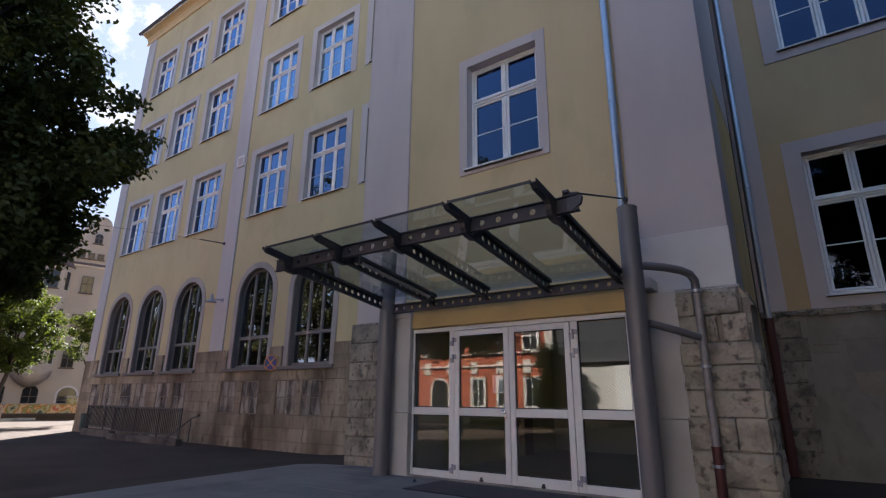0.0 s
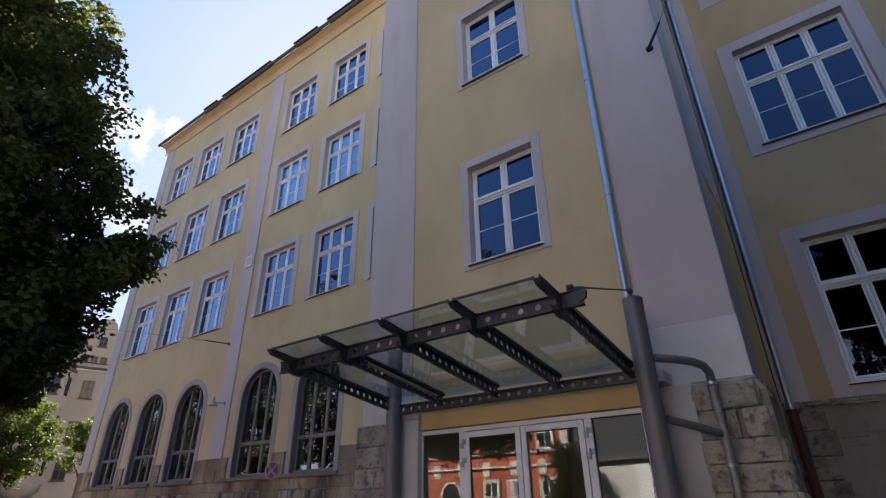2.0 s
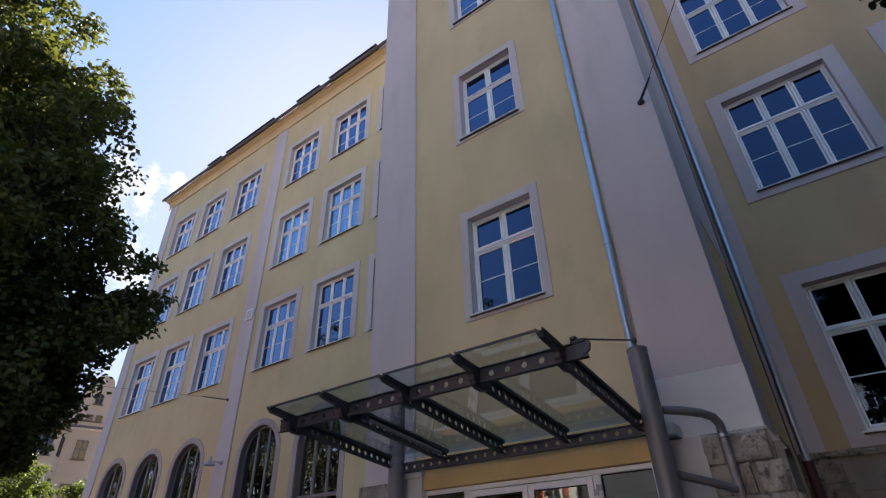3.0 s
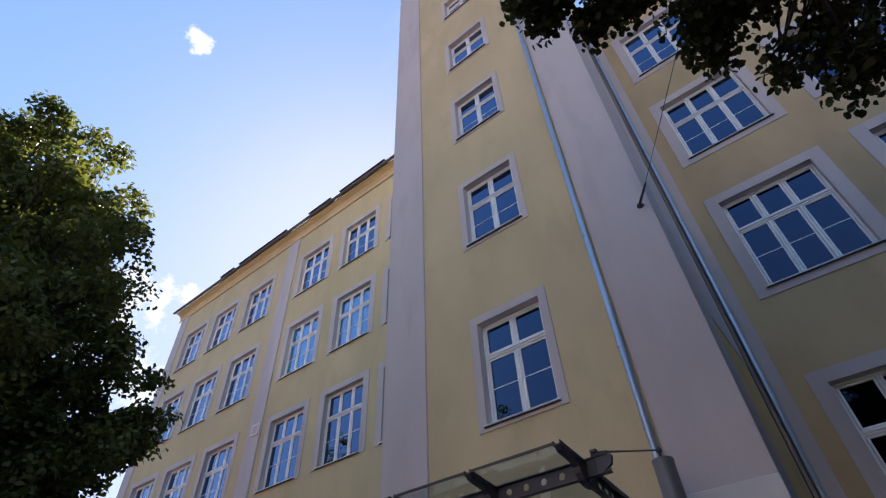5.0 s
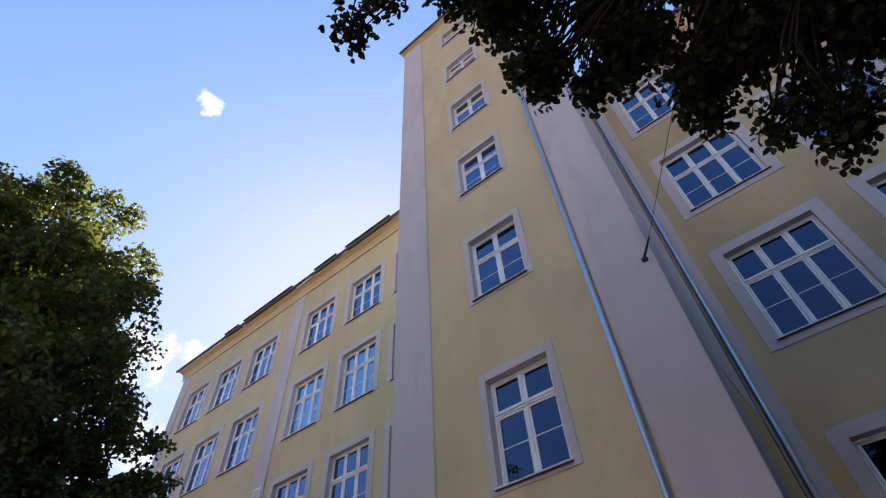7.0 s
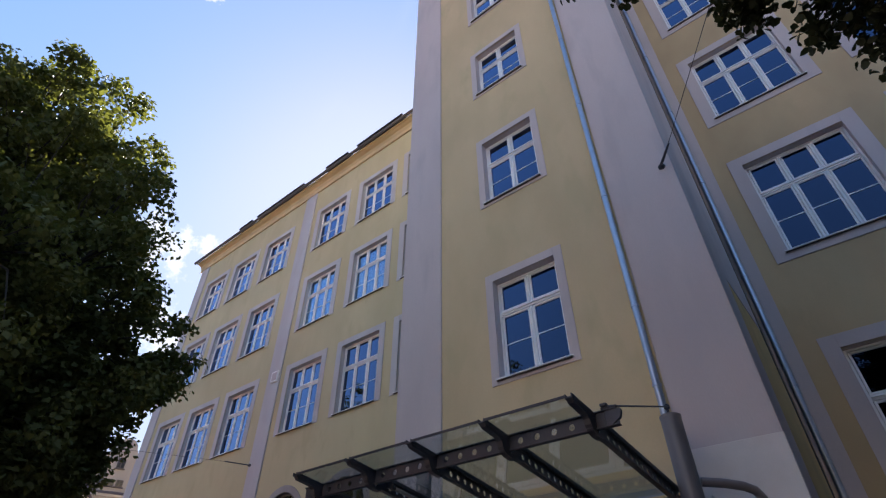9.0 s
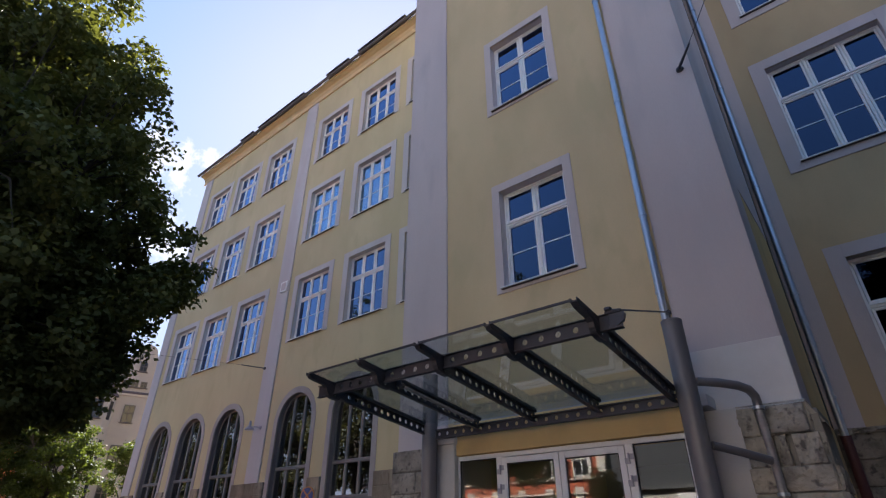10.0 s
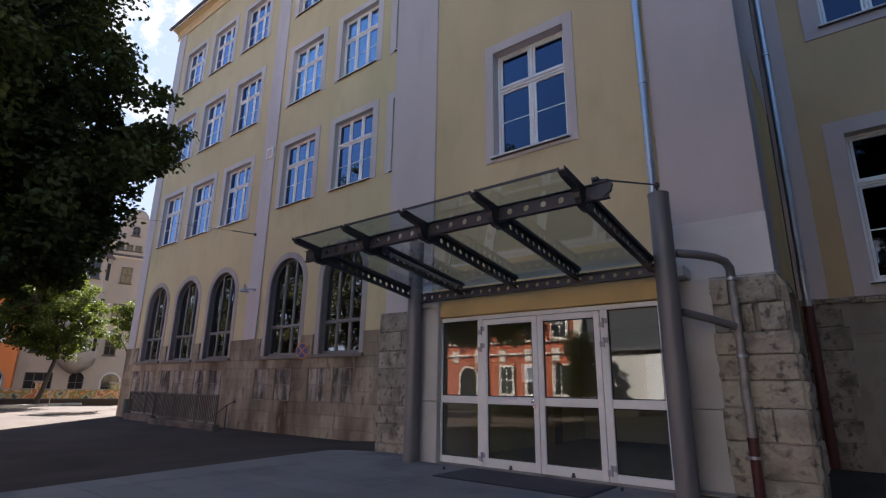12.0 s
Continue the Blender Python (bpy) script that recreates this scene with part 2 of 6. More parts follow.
ASPHALT = material("asphalt", (0.076, 0.058, 0.047), 0.9, 0, 0.35, 0.5, 90, 0.5, dirt=(0.040, 0.030, 0.026), dirt_at=(0.45, 0.8), dirt_scale=0.4)
PAVER = material("granite slab", (0.226, 0.202, 0.184), 0.7, 0, 0.2, 1.5, 120, 0.15, per_object=0.16, dirt=(0.12, 0.105, 0.105), dirt_at=(0.5, 0.8), dirt_scale=0.9)
CONCRETE = material("concrete", (0.30, 0.28, 0.25), 0.9, 0, 0.3, 1.8, 50, 0.3, dirt=(0.12, 0.11, 0.10), dirt_at=(0.5, 0.75), dirt_scale=1.4)
GRIMY_KERB = material("grimy kerb concrete", (0.15, 0.13, 0.11), 0.95, 0, 0.4, 2.5, 40, 0.4, dirt=(0.05, 0.045, 0.04), dirt_at=(0.42, 0.7), dirt_scale=1.6)
RUBBER = material("dark mat", (0.035, 0.035, 0.037), 0.85, 0, 0.3, 8, 120, 0.5)
BARK = material("bark", (0.034, 0.028, 0.022), 0.95, 0, 0.5, 4, 25, 0.9, stretch=0.3)
LEAF_DARK = leaf_material("lime leaves", (0.082, 0.096, 0.034), (0.19, 0.20, 0.028), 0.5)
RAIL_STEEL = material("galvanised railing", (0.10, 0.096, 0.09), 0.6, 0.3, 0.25, 5.0, 40, 0.05)
# duller than the lime leaves; on the overhang the darkness stands in for shade
LEAF_STREET_SHADED = leaf_material("dull street and shaded leaves", (0.045, 0.050, 0.026), (0.09, 0.085, 0.02))
LEAF_LIGHT = leaf_material("young tree leaves", (0.028, 0.040, 0.009), (0.14, 0.18, 0.02), share=0.26)
ROOF = material("slate roof", (0.07, 0.072, 0.08), 0.7, 0, 0.3, 2.0, 20, 0.3)
LEAD = material("grey sheet metal", (0.12, 0.115, 0.12), 0.9, 0.0, 0.2, 3, 30, 0.05)
BEIGE = material("beige render", (0.40, 0.335, 0.27), 0.9, 0, 0.15, 0.3, 20, 0.1, dirt=(0.30, 0.26, 0.23), dirt_at=(0.55, 0.85), dirt_scale=0.4)
SOOT = material("soot stained render", (0.42, 0.365, 0.31), 0.9, 0, 0.3, 0.6, 20, 0.1, dirt=(0.19, 0.16, 0.14), dirt_at=(0.4, 0.7), dirt_scale=0.7)
BEIGE_TRIM = material("pale render trim", (0.56, 0.52, 0.48), 0.9, 0, 0.12, 1, 20, 0.1)
BROWN_WOOD = material("brown window wood", (0.075, 0.055, 0.045), 0.6, 0, 0.2, 2, 20, 0.05)
TILE_RED = material("brown roof tile", (0.13, 0.09, 0.08), 0.8, 0, 0.3, 2, 12, 0.4)
ORANGE = material("orange render", (0.72, 0.22, 0.06), 0.9, 0, 0.12, 0.4, 20, 0.1)
RED_RENDER = material("red brick render", (0.40, 0.098, 0.05), 0.85, 0, 0.2, 0.8, 14, 0.2)
PINK_STONE = material("light trim stone", (0.62, 0.56, 0.50), 0.9, 0, 0.15, 1, 20, 0.1)
INNER = material("indoor paint", (0.32, 0.31, 0.28), 0.9, 0, 0.05, 1, 20, 0.0)
OLIVE = material("olive indoor paint", (0.56, 0.57, 0.36), 0.85, 0, 0.08, 1, 20, 0.0)
INNER_FLOOR = material("indoor floor", (0.12, 0.11, 0.10), 0.4, 0, 0.1, 1, 20, 0.0)
LOBBY_TILE = material("lobby floor tile", (0.30, 0.28, 0.25), 0.5, 0, 0.15, 1.5, 20, 0.0)
PAPER = material("paper", (0.62, 0.64, 0.68), 0.8, 0, 0.1, 6, 20, 0.0)
BIN_GREEN = material("dark green plastic", (0.025, 0.065, 0.07), 0.5, 0, 0.1, 3, 30, 0.0)
SIGN_BLUE = material("faded sign blue", (0.03, 0.055, 0.22), 0.5, 0, 0.15, 6, 30, 0.0)
SIGN_ORANGE = material("faded sign red", (0.50, 0.22, 0.06), 0.5, 0, 0.15, 6, 30, 0.0)
LAMP_WHITE = material("lamp enamel", (0.36, 0.35, 0.40), 0.4, 0, 0.1, 6, 30, 0.0)
# blue tint on the gloss stands in for a deeper blue reflected sky
WINDOW_GLASS = glass_material("window glass", 0.045, (0.06, 0.06, 0.07), 0.0, (0.45, 0.61, 0.98), 1.7)
CLEAR_GLASS = glass_material("clear window glass", 0.045, (0.80, 0.84, 0.84), 0.0, (0.44, 0.66, 1.0), 1.7)
CURTAIN = material("pale curtain cloth", (0.62, 0.72, 0.70), 0.9, 0, 0.1, 3.0, 40, 0.0)
DARK_GLASS = glass_material("old window glass", 0.26, (0.22, 0.23, 0.23))
DOOR_GLASS = glass_material("door glass", 0.06, (0.92, 0.93, 0.88))
CANOPY_GLASS = glass_material("canopy glass", 0.035, (0.84, 0.89, 0.90), 0.02)

for matt in (ASPHALT, PAVER, STONE, ROCK, YELLOW, LILAC, MAIN_YELLOW, MAIN_LILAC, SIDE_YELLOW, GREY_PLASTER, ROOF, LEAD):
    matt.node_tree.nodes["Principled BSDF"].inputs["Specular IOR Level"].default_value = 0.12


def graffiti_material():
    m = material("painted garden wall", (0.45, 0.42, 0.30), 0.85, 0, 0.3, 1.2, 12, 0.1)
    n, l = m.node_tree.nodes, m.node_tree.links
    geo = n.new("ShaderNodeNewGeometry")
    t = n.new("ShaderNodeTexNoise")
    t.inputs["Scale"].default_value, t.inputs["Detail"].default_value = 1.5, 5
    r = n.new("ShaderNodeValToRGB")
    stops = ((0.32, (0.05, 0.07, 0.07)), (0.40, (0.40, 0.36, 0.25)), (0.47, (0.16, 0.20, 0.07)), (0.52, (0.46, 0.15, 0.03)), (0.57, (0.48, 0.43, 0.30)), (0.64, (0.36, 0.06, 0.03)), (0.72, (0.42, 0.33, 0.07)))
    while len(r.color_ramp.elements) < len(stops):
        r.color_ramp.elements.new(0.5)
    for e, (p, c) in zip(r.color_ramp.elements, stops):
        e.position, e.color = p, (*c, 1)
    l.new(geo.outputs["Position"], t.inputs["Vector"])
    l.new(t.outputs["Fac"], r.inputs["Fac"])
    l.new(r.outputs["Color"], n["Principled BSDF"].inputs["Base Color"])
    return m


GRAFFITI = graffiti_material()


# ---- mesh tools ----
class Mesh:
    """Vertices and faces gathered for one mesh."""

    def __init__(self):
        self.v, self.f, self.weld = [], [], False

    def add(self, verts, faces):
        k = len(self.v)
        self.v += [tuple(p) for p in verts]
        self.f += [tuple(k + i for i in face) for face in faces]
        return self

    def box(self, x0, x1, y0, y1, z0, z1, c=0.0):
        """A box; c cuts its edges."""
        if c <= 0:
            p = [(x, y, z) for z in (z0, z1) for y in (y0, y1) for x in (x0, x1)]
            return self.add(p, [(0, 2, 3, 1), (4, 5, 7, 6), (0, 1, 5, 4), (2, 6, 7, 3), (0, 4, 6, 2), (1, 3, 7, 5)])
        lo, hi, verts, at = (x0, y0, z0), (x1, y1, z1), [], {}
        for corner in range(8):
            s = [(corner >> a) & 1 for a in range(3)]
            for a in range(3):
                p = [(hi[i] - (0 if i == a else c)) if s[i] else (lo[i] + (0 if i == a else c)) for i in range(3)]
                at[corner, a] = len(verts)
                verts.append(p)
        faces = []
        mid = [(lo[i] + hi[i]) / 2 for i in range(3)]

        def put(ids):
            a, b, d = (Vector(verts[i]) for i in ids[:3])
            face_mid = sum((Vector(verts[i]) for i in ids), Vector()) / len(ids)
            faces.append(ids if (b - a).cross(d - a).dot(face_mid - Vector(mid)) > 0 else ids[::-1])

        for a in range(3):
            b, d = [i for i in range(3) if i != a]
            for s in (0, 1):
                base = s << a
                put([at[base, a], at[base | 1 << b, a], at[base | 1 << b | 1 << d, a], at[base | 1 << d, a]])
            for sb in (0, 1):
                for sd in (0, 1):
                    c0 = sb << b | sd << d
                    c1 = c0 | 1 << a
                    put([at[c0, b], at[c1, b], at[c1, d], at[c0, d]])
        for corner in range(8):
            put([at[corner, 0], at[corner, 1], at[corner, 2]])
        return self.add(verts, faces)

    def tube(self, points, radii, n=10, caps=True):
        """A round tube along points."""
        pts = [Vector(p) for p in points]
        if not hasattr(radii, "__len__"):
            radii = [radii] * len(pts)
        k = len(self.v)
        side = None
        for i, p in enumerate(pts):
            way = (pts[min(i + 1, len(pts) - 1)] - pts[max(i - 1, 0)]).normalized()
            if side is None:
                side = way.orthogonal().normalized()
            side = (side - way * side.dot(way)).normalized()
            up = way.cross(side)
            for j in range(n):
                a = 2 * math.pi * j / n
                self.v.append(tuple(p + (side * math.cos(a) + up * math.sin(a)) * radii[i]))
        for i in range(len(pts) - 1):
            for j in range(n):
                a, b = k + i * n + j, k + i * n + (j + 1) % n
                self.f.append((a, b, b + n, a + n))
        if caps:
            self.f.append(tuple(k + j for j in reversed(range(n))))
            self.f.append(tuple(k + (len(pts) - 1) * n + j for j in range(n)))
        return self

    def sweep_x(self, profile, x0, x1):
        """A profile of (y, z), closed, drawn out along x."""
        n = len(profile)
        k = len(self.v)
        self.v += [(x0, y, z) for y, z in profile] + [(x1, y, z) for y, z in profile]
        self.f += [(k + i, k + (i + 1) % n, k + n + (i + 1) % n, k + n + i) for i in range(n)]
        self.f += [tuple(k + i for i in reversed(range(n))), tuple(k + n + i for i in range(n))]
        return self

    def slab_xz(self, outline, y0, y1):
        """A flat plate with the outline (x, z), between two depths."""
        n = len(outline)
        k = len(self.v)
        self.v += [(x, y0, z) for x, z in outline] + [(x, y1, z) for x, z in outline]
        self.f += [(k + i, k + (i + 1) % n, k + n + (i + 1) % n, k + n + i) for i in range(n)]
        self.f += [tuple(k + i for i in reversed(range(n))), tuple(k + n + i for i in range(n))]
        return self

    def data(self, name, mat, smooth=False):
        me = bpy.data.meshes.new(name)
        me.from_pydata(self.v, [], self.f)
        if self.weld:
            bm = bmesh.new()
            bm.from_mesh(me)
            bmesh.ops.remove_doubles(bm, verts=bm.verts, dist=0.0004)
            bm.to_mesh(me)
            bm.free()
        me.materials.append(mat)
        if smooth:
            me.polygons.foreach_set("use_smooth", [True] * len(me.polygons))
            me.set_sharp_from_angle(angle=radians(40))
        me.update()
        return me


def part(name, mesh, mat, parent=None, label="", smooth=False):
    """One mesh object under a thing or under a part."""
    me = mesh if isinstance(mesh, bpy.types.Mesh) else mesh.data(name, mat, smooth)
    ob = new(name, me)
    if parent is not None:
        ob.parent = parent
    if label:
        tagged(ob, label)
    return ob


def thing(name, label, category, at=(0, 0, 0), group="", kind="", turn=0.0):
    ob = new(name)
    ob.empty_display_size = 0.2
    ob.matrix_world = pose(*at, 0, 0, turn)
    return tagged(ob, label, category, group, kind)


def setting(name, mesh, mat, label, category, smooth=False):
    return tagged(part(name, mesh, mat, None, "", smooth), label, category, "", "structure")


def wall_with_openings(x0, x1, z0, z1, y0, thick, rects, arches=()):
    """A wall facing -y with its front at y0, cut through by rects (x0, x1, z0, z1) and arches (centre, half, sill, spring)."""
    m = Mesh()
    y1 = y0 + thick
    holes = list(rects) + [(c - h, c + h, s, sp + h) for c, h, s, sp in arches]
    xs = sorted({x0, x1, *(v for r in holes for v in r[:2] if x0 < v < x1)})
    zs = sorted({z0, z1, *(v for r in holes for v in r[2:] if z0 < v < z1)} | {sp for _, _, _, sp in arches if z0 < sp < z1})

    def solid(i, j):
        if not (0 <= i < len(xs) - 1 and 0 <= j < len(zs) - 1):
            return False
        cx, cz = (xs[i] + xs[i + 1]) / 2, (zs[j] + zs[j + 1]) / 2
        return not any(a < cx < b and c < cz < d for a, b, c, d in holes)

    for i in range(len(xs) - 1):
        for j in range(len(zs) - 1):
            if not solid(i, j):
                continue
            a, b, c, d = xs[i], xs[i + 1], zs[j], zs[j + 1]
            m.add([(a, y0, c), (b, y0, c), (b, y0, d), (a, y0, d)], [(0, 1, 2, 3)])
            m.add([(a, y1, c), (b, y1, c), (b, y1, d), (a, y1, d)], [(3, 2, 1, 0)])
            for (di, dj, p, q2) in ((-1, 0, (a, c), (a, d)), (1, 0, (b, d), (b, c)), (0, -1, (b, c), (a, c)), (0, 1, (a, d), (b, d))):
                if not solid(i + di, j + dj):
                    m.add([(p[0], y0, p[1]), (q2[0], y0, q2[1]), (q2[0], y1, q2[1]), (p[0], y1, p[1])], [(0, 1, 2, 3)])
    for c, h, s, sp in arches:
        n = 20
        arc = [(c - h * math.cos(math.pi * i / n), sp + h * math.sin(math.pi * i / n)) for i in range(n + 1)]
        for (ax, az), (bx, bz) in zip(arc, arc[1:]):
            m.add([(ax, y0, az), (bx, y0, bz), (bx, y0, sp + h), (ax, y0, sp + h)], [(0, 1, 2, 3)])
            m.add([(ax, y0, az), (bx, y0, bz), (bx, y1, bz), (ax, y1, az)], [(3, 2, 1, 0)])
    return m


# ---- plan ----
Y_MAIN, Y_TOWER, Y_DOOR = 11.58, 7.94, 7.36
X_LEFT, X_TL, X_TR, X_RIGHT = -30.2, -7.75, -0.70, 14.0
EAVES, TOWER_TOP = 22.0, 32.1
MAIN_X = (-10.42, -13.5, -16.77, -21.34, -24.55, -27.65)
MAIN_Z = ((8.28, 2.76), (12.98, 2.72), (17.6, 2.58))
RIGHT_X = (1.53, 4.97, 8.4, 11.85)
RIGHT_Z = ((3.12, 2.83), (8.33, 2.78), (13.06, 2.68), (17.8, 2.72))
TOWER_WINDOWS = ((5.6, 2.34), (10.38, 2.28), (15.04, 2.13), (19.53, 2.0), (24.15, 1.6), (28.75, 1.45))
T_X, T_HALF, M_HALF, R_HALF = -4.24, 0.78, 1.03, 1.1
ARCH_X = (-13.55, -16.75, -21.38, -24.5, -27.6)
ARCH_HALF, ARCH_SILL, ARCH_SPRING = 1.03, 2.28, 4.97


def ground_z(x, y):
    s = min(max((-7.2 - x) / 6.0, 0.0), 1.0)
    return -0.38 * s * s * (3 - 2 * s)


# ---- ground ----
gx = [-2500, -600, -200, -100, -60, -40, -30, -24, -20, -18, -16] + [-15 + 0.5 * i for i in range(20)] + [-5, -2, 0, 4, 10, 30, 80, 200, 600, 2500]
gy = [-2500, -600, -200, -80, -40, -20, -10, 0, 5, 8, 12, 20, 40, 80, 200, 600, 2500]
g = Mesh()
g.add([(x, y, ground_z(x, y) - 0.02) for y in gy for x in gx],
      [(j * len(gx) + i, j * len(gx) + i + 1, (j + 1) * len(gx) + i + 1, (j + 1) * len(gx) + i) for j in range(len(gy) - 1) for i in range(len(gx) - 1)])
setting("ground", g, ASPHALT, "dark worn asphalt yard and street round the school", "ground", True)

# ---- main wing ----
rects = [(x - M_HALF, x + M_HALF, z, z + h) for x in MAIN_X for z, h in MAIN_Z]
arches = [(x, ARCH_HALF, ARCH_SILL, ARCH_SPRING) for x in ARCH_X]
setting("wall_main", wall_with_openings(X_LEFT, X_TL + 2, 2.26, EAVES + 0.4, Y_MAIN, 0.45, rects, [(x, h, s, sp) for x, h, s, sp in arches]), MAIN_YELLOW,
        "yellow plastered school facade with rows of tall windows", "wall")
low = wall_with_openings(X_LEFT - 0.02, X_TL + 2, -0.6, 2.96, Y_MAIN - 0.05, 0.44, [(x - ARCH_HALF - 0.235, x + ARCH_HALF + 0.235, ARCH_SILL, 3.5) for x in ARCH_X])
base_main = setting("wall_main_base", low, MORTAR, "weathered limestone base of the main wing with dark joints", "wall")
for x0, x1, nm in ((-19.3, -18.42, "pilaster"), (X_LEFT - 0.03, -29.4, "corner_pilaster")):
    setting(nm, Mesh().box(x0, x1, Y_MAIN - 0.06, Y_MAIN + 0.1, 2.96, EAVES - 0.02, 0.008), MAIN_LILAC, "lilac plastered pilaster strip on the yellow facade", "pilaster")
setting("wall_main_end", Mesh().box(X_LEFT, X_LEFT + 0.4, Y_MAIN + 0.45, Y_MAIN + 10, -0.6, EAVES + 0.4), YELLOW, "yellow plastered end wall of the main wing", "wall")
inside = Mesh()
for z in (-0.3, 6.6, 11.4, 16.1, 20.9):
    inside.box(X_LEFT + 0.4, X_RIGHT, Y_MAIN + 0.45, Y_MAIN + 9.5, z, z + 0.3)
setting("indoor_floors", inside, INNER_FLOOR, "dim indoor floors of the school", "floor")
rooms = Mesh().box(X_LEFT + 0.4, X_RIGHT, Y_MAIN + 7.0, Y_MAIN + 7.2, -0.6, EAVES)
for x in (-26.1, -19.0, -11.8, -7.0, 3.2, 10.2):
    rooms.box(x - 0.1, x + 0.1, Y_MAIN + 0.45, Y_MAIN + 7.0, -0.6, EAVES)
setting("indoor_walls", rooms, INNER, "plain indoor walls of the dim classrooms", "wall")
setting("wall_back", Mesh().box(X_LEFT, X_RIGHT, Y_MAIN + 9.6, Y_MAIN + 10, -0.6, EAVES + 0.4), YELLOW, "yellow plastered rear wall of the school", "wall")


def cornice(name, x0, x1, y, z, scale=1.0, paint=YELLOW):
    prof = [(0.0, 0.0), (-0.07, 0.0), (-0.07, 0.07), (-0.035, 0.09), (-0.05, 0.28), (-0.13, 0.45), (-0.30, 0.52), (-0.40, 0.53), (-0.40, 0.60), (0.0, 0.60)]
    m = Mesh().sweep_x([(y + a * scale, z + b * scale) for a, b in reversed(prof)], x0, x1)
    setting(name, m, paint, "yellow plastered coved cornice under the eaves", "cornice")


cornice("cornice_main", X_LEFT - 0.4, X_TL + 0.5, Y_MAIN, EAVES)
cornice("cornice_right", X_TR, X_RIGHT, Y_MAIN, EAVES)
cornice("cornice_tower", X_TL - 0.2, X_TR + 0.2, Y_TOWER, TOWER_TOP, 0.55)
for x0, x1, nm in ((X_LEFT - 0.5, X_TL, "roof_main"), (X_TR, X_RIGHT, "roof_right")):
    m = Mesh().sweep_x([(Y_MAIN - 0.42, EAVES + 0.60), (Y_MAIN + 10.4, EAVES + 0.60), (Y_MAIN + 5, EAVES + 4.6)], x0, x1)
    setting(nm, m, ROOF, "dark slate pitched roof of the wing", "roof")
    gut = Mesh()
    arc = [(Y_MAIN - 0.50 + 0.09 * math.cos(a), EAVES + 0.66 + 0.09 * math.sin(a)) for a in [math.pi + math.pi * i / 8 for i in range(9)]]
    gut.sweep_x(arc + [(y, z + 0.004) for y, z in [(Y_MAIN - 0.42, EAVES + 0.66), (Y_MAIN - 0.58, EAVES + 0.66)]], x0 - 0.1, x1)
    setting("gutter", gut, LEAD, "dark grey sheet metal eaves gutter", "gutter")
for x0, x1 in ((-25.6, -24.3), (-23.7, -19.3), (-17.3, -15.6), (-14.8, -11.6), (-9.9, -8.0)):
    dormer = tagged(part("dormer", Mesh().sweep_x([(Y_MAIN - 0.50, EAVES + 0.68), (Y_MAIN + 2, EAVES + 0.68), (Y_MAIN + 2, EAVES + 1.6), (Y_MAIN - 0.50, EAVES + 0.90)], x0, x1), LEAD),
                    "low grey sheet metal dormer above the gutter", "dormer", "dormers along the roof edge")
    part("roof_edge", Mesh().box(x0 - 0.05, x1 + 0.05, Y_MAIN - 0.58, Y_MAIN - 0.45, EAVES + 0.86, EAVES + 0.93, 0.01), ROOF, dormer)

# ---- tower ----
t_rects = [(T_X - T_HALF, T_X + T_HALF, z, z + h) for z, h in TOWER_WINDOWS]
setting("wall_tower", wall_with_openings(X_TL, X_TR, 2.6, TOWER_TOP + 0.3, Y_TOWER, 0.45, t_rects), YELLOW, "tall yellow plastered stair tower front", "wall")
for x0, x1, nm in ((X_TL - 0.03, -6.5, "tower_pilaster"), (-2.0, X_TR + 0.012, "tower_pilaster")):
    setting(nm, Mesh().box(x0, x1, Y_TOWER - 0.05, Y_TOWER + 0.1, 2.72, TOWER_TOP, 0.008), LILAC, "wide lilac plastered corner strip of the stair tower", "pilaster")
setting("repaired_plaster", Mesh().box(-1.98, X_TR + 0.016, Y_TOWER - 0.056, Y_TOWER + 0.05, 2.725, 3.60, 0.004), REPAIR, "paler repaired plaster patch on the lilac strip", "plaster patch")
setting("wall_tower_left", Mesh().box(X_TL, X_TL + 0.4, Y_TOWER + 0.45, Y_MAIN + 10, -0.6, TOWER_TOP + 0.3), YELLOW, "yellow plastered tower side wall", "wall")
# ochre in place of yellow makes up for warm light missing on this side
setting("wall_tower_right", Mesh().box(X_TR - 0.4, X_TR, Y_TOWER + 0.45, Y_MAIN + 10, -0.6, TOWER_TOP + 0.3), OCHRE, "ochre plastered tower side wall by the downpipe", "wall")
setting("side_pilaster", Mesh().box(X_TR - 0.1, X_TR + 0.012, Y_TOWER + 0.102, 8.85, 2.74, TOWER_TOP, 0.004), LILAC, "lilac plastered return of the tower corner strip", "pilaster")
setting("side_pilaster", Mesh().box(X_TR - 0.1, X_TR + 0.010, 8.852, 11.27, 6.6, TOWER_TOP, 0.004), LILAC, "lilac plastered upper part of the tower side wall", "pilaster")
# dark strip painted in for the shadow beside the downpipe
setting("corner_strip", Mesh().box(X_TR - 0.1, X_TR + 0.008, 11.28, Y_MAIN - 0.075, 2.88, EAVES - 0.05, 0.004), CORNER_SHADE, "dark strip painted as shade in the corner behind the downpipe", "plaster strip")
setting("wall_tower_back", Mesh().box(X_TL + 0.4, X_TR - 0.4, Y_MAIN + 9.6, Y_MAIN + 10, EAVES, TOWER_TOP + 0.3), YELLOW, "yellow plastered tower rear wall", "wall")
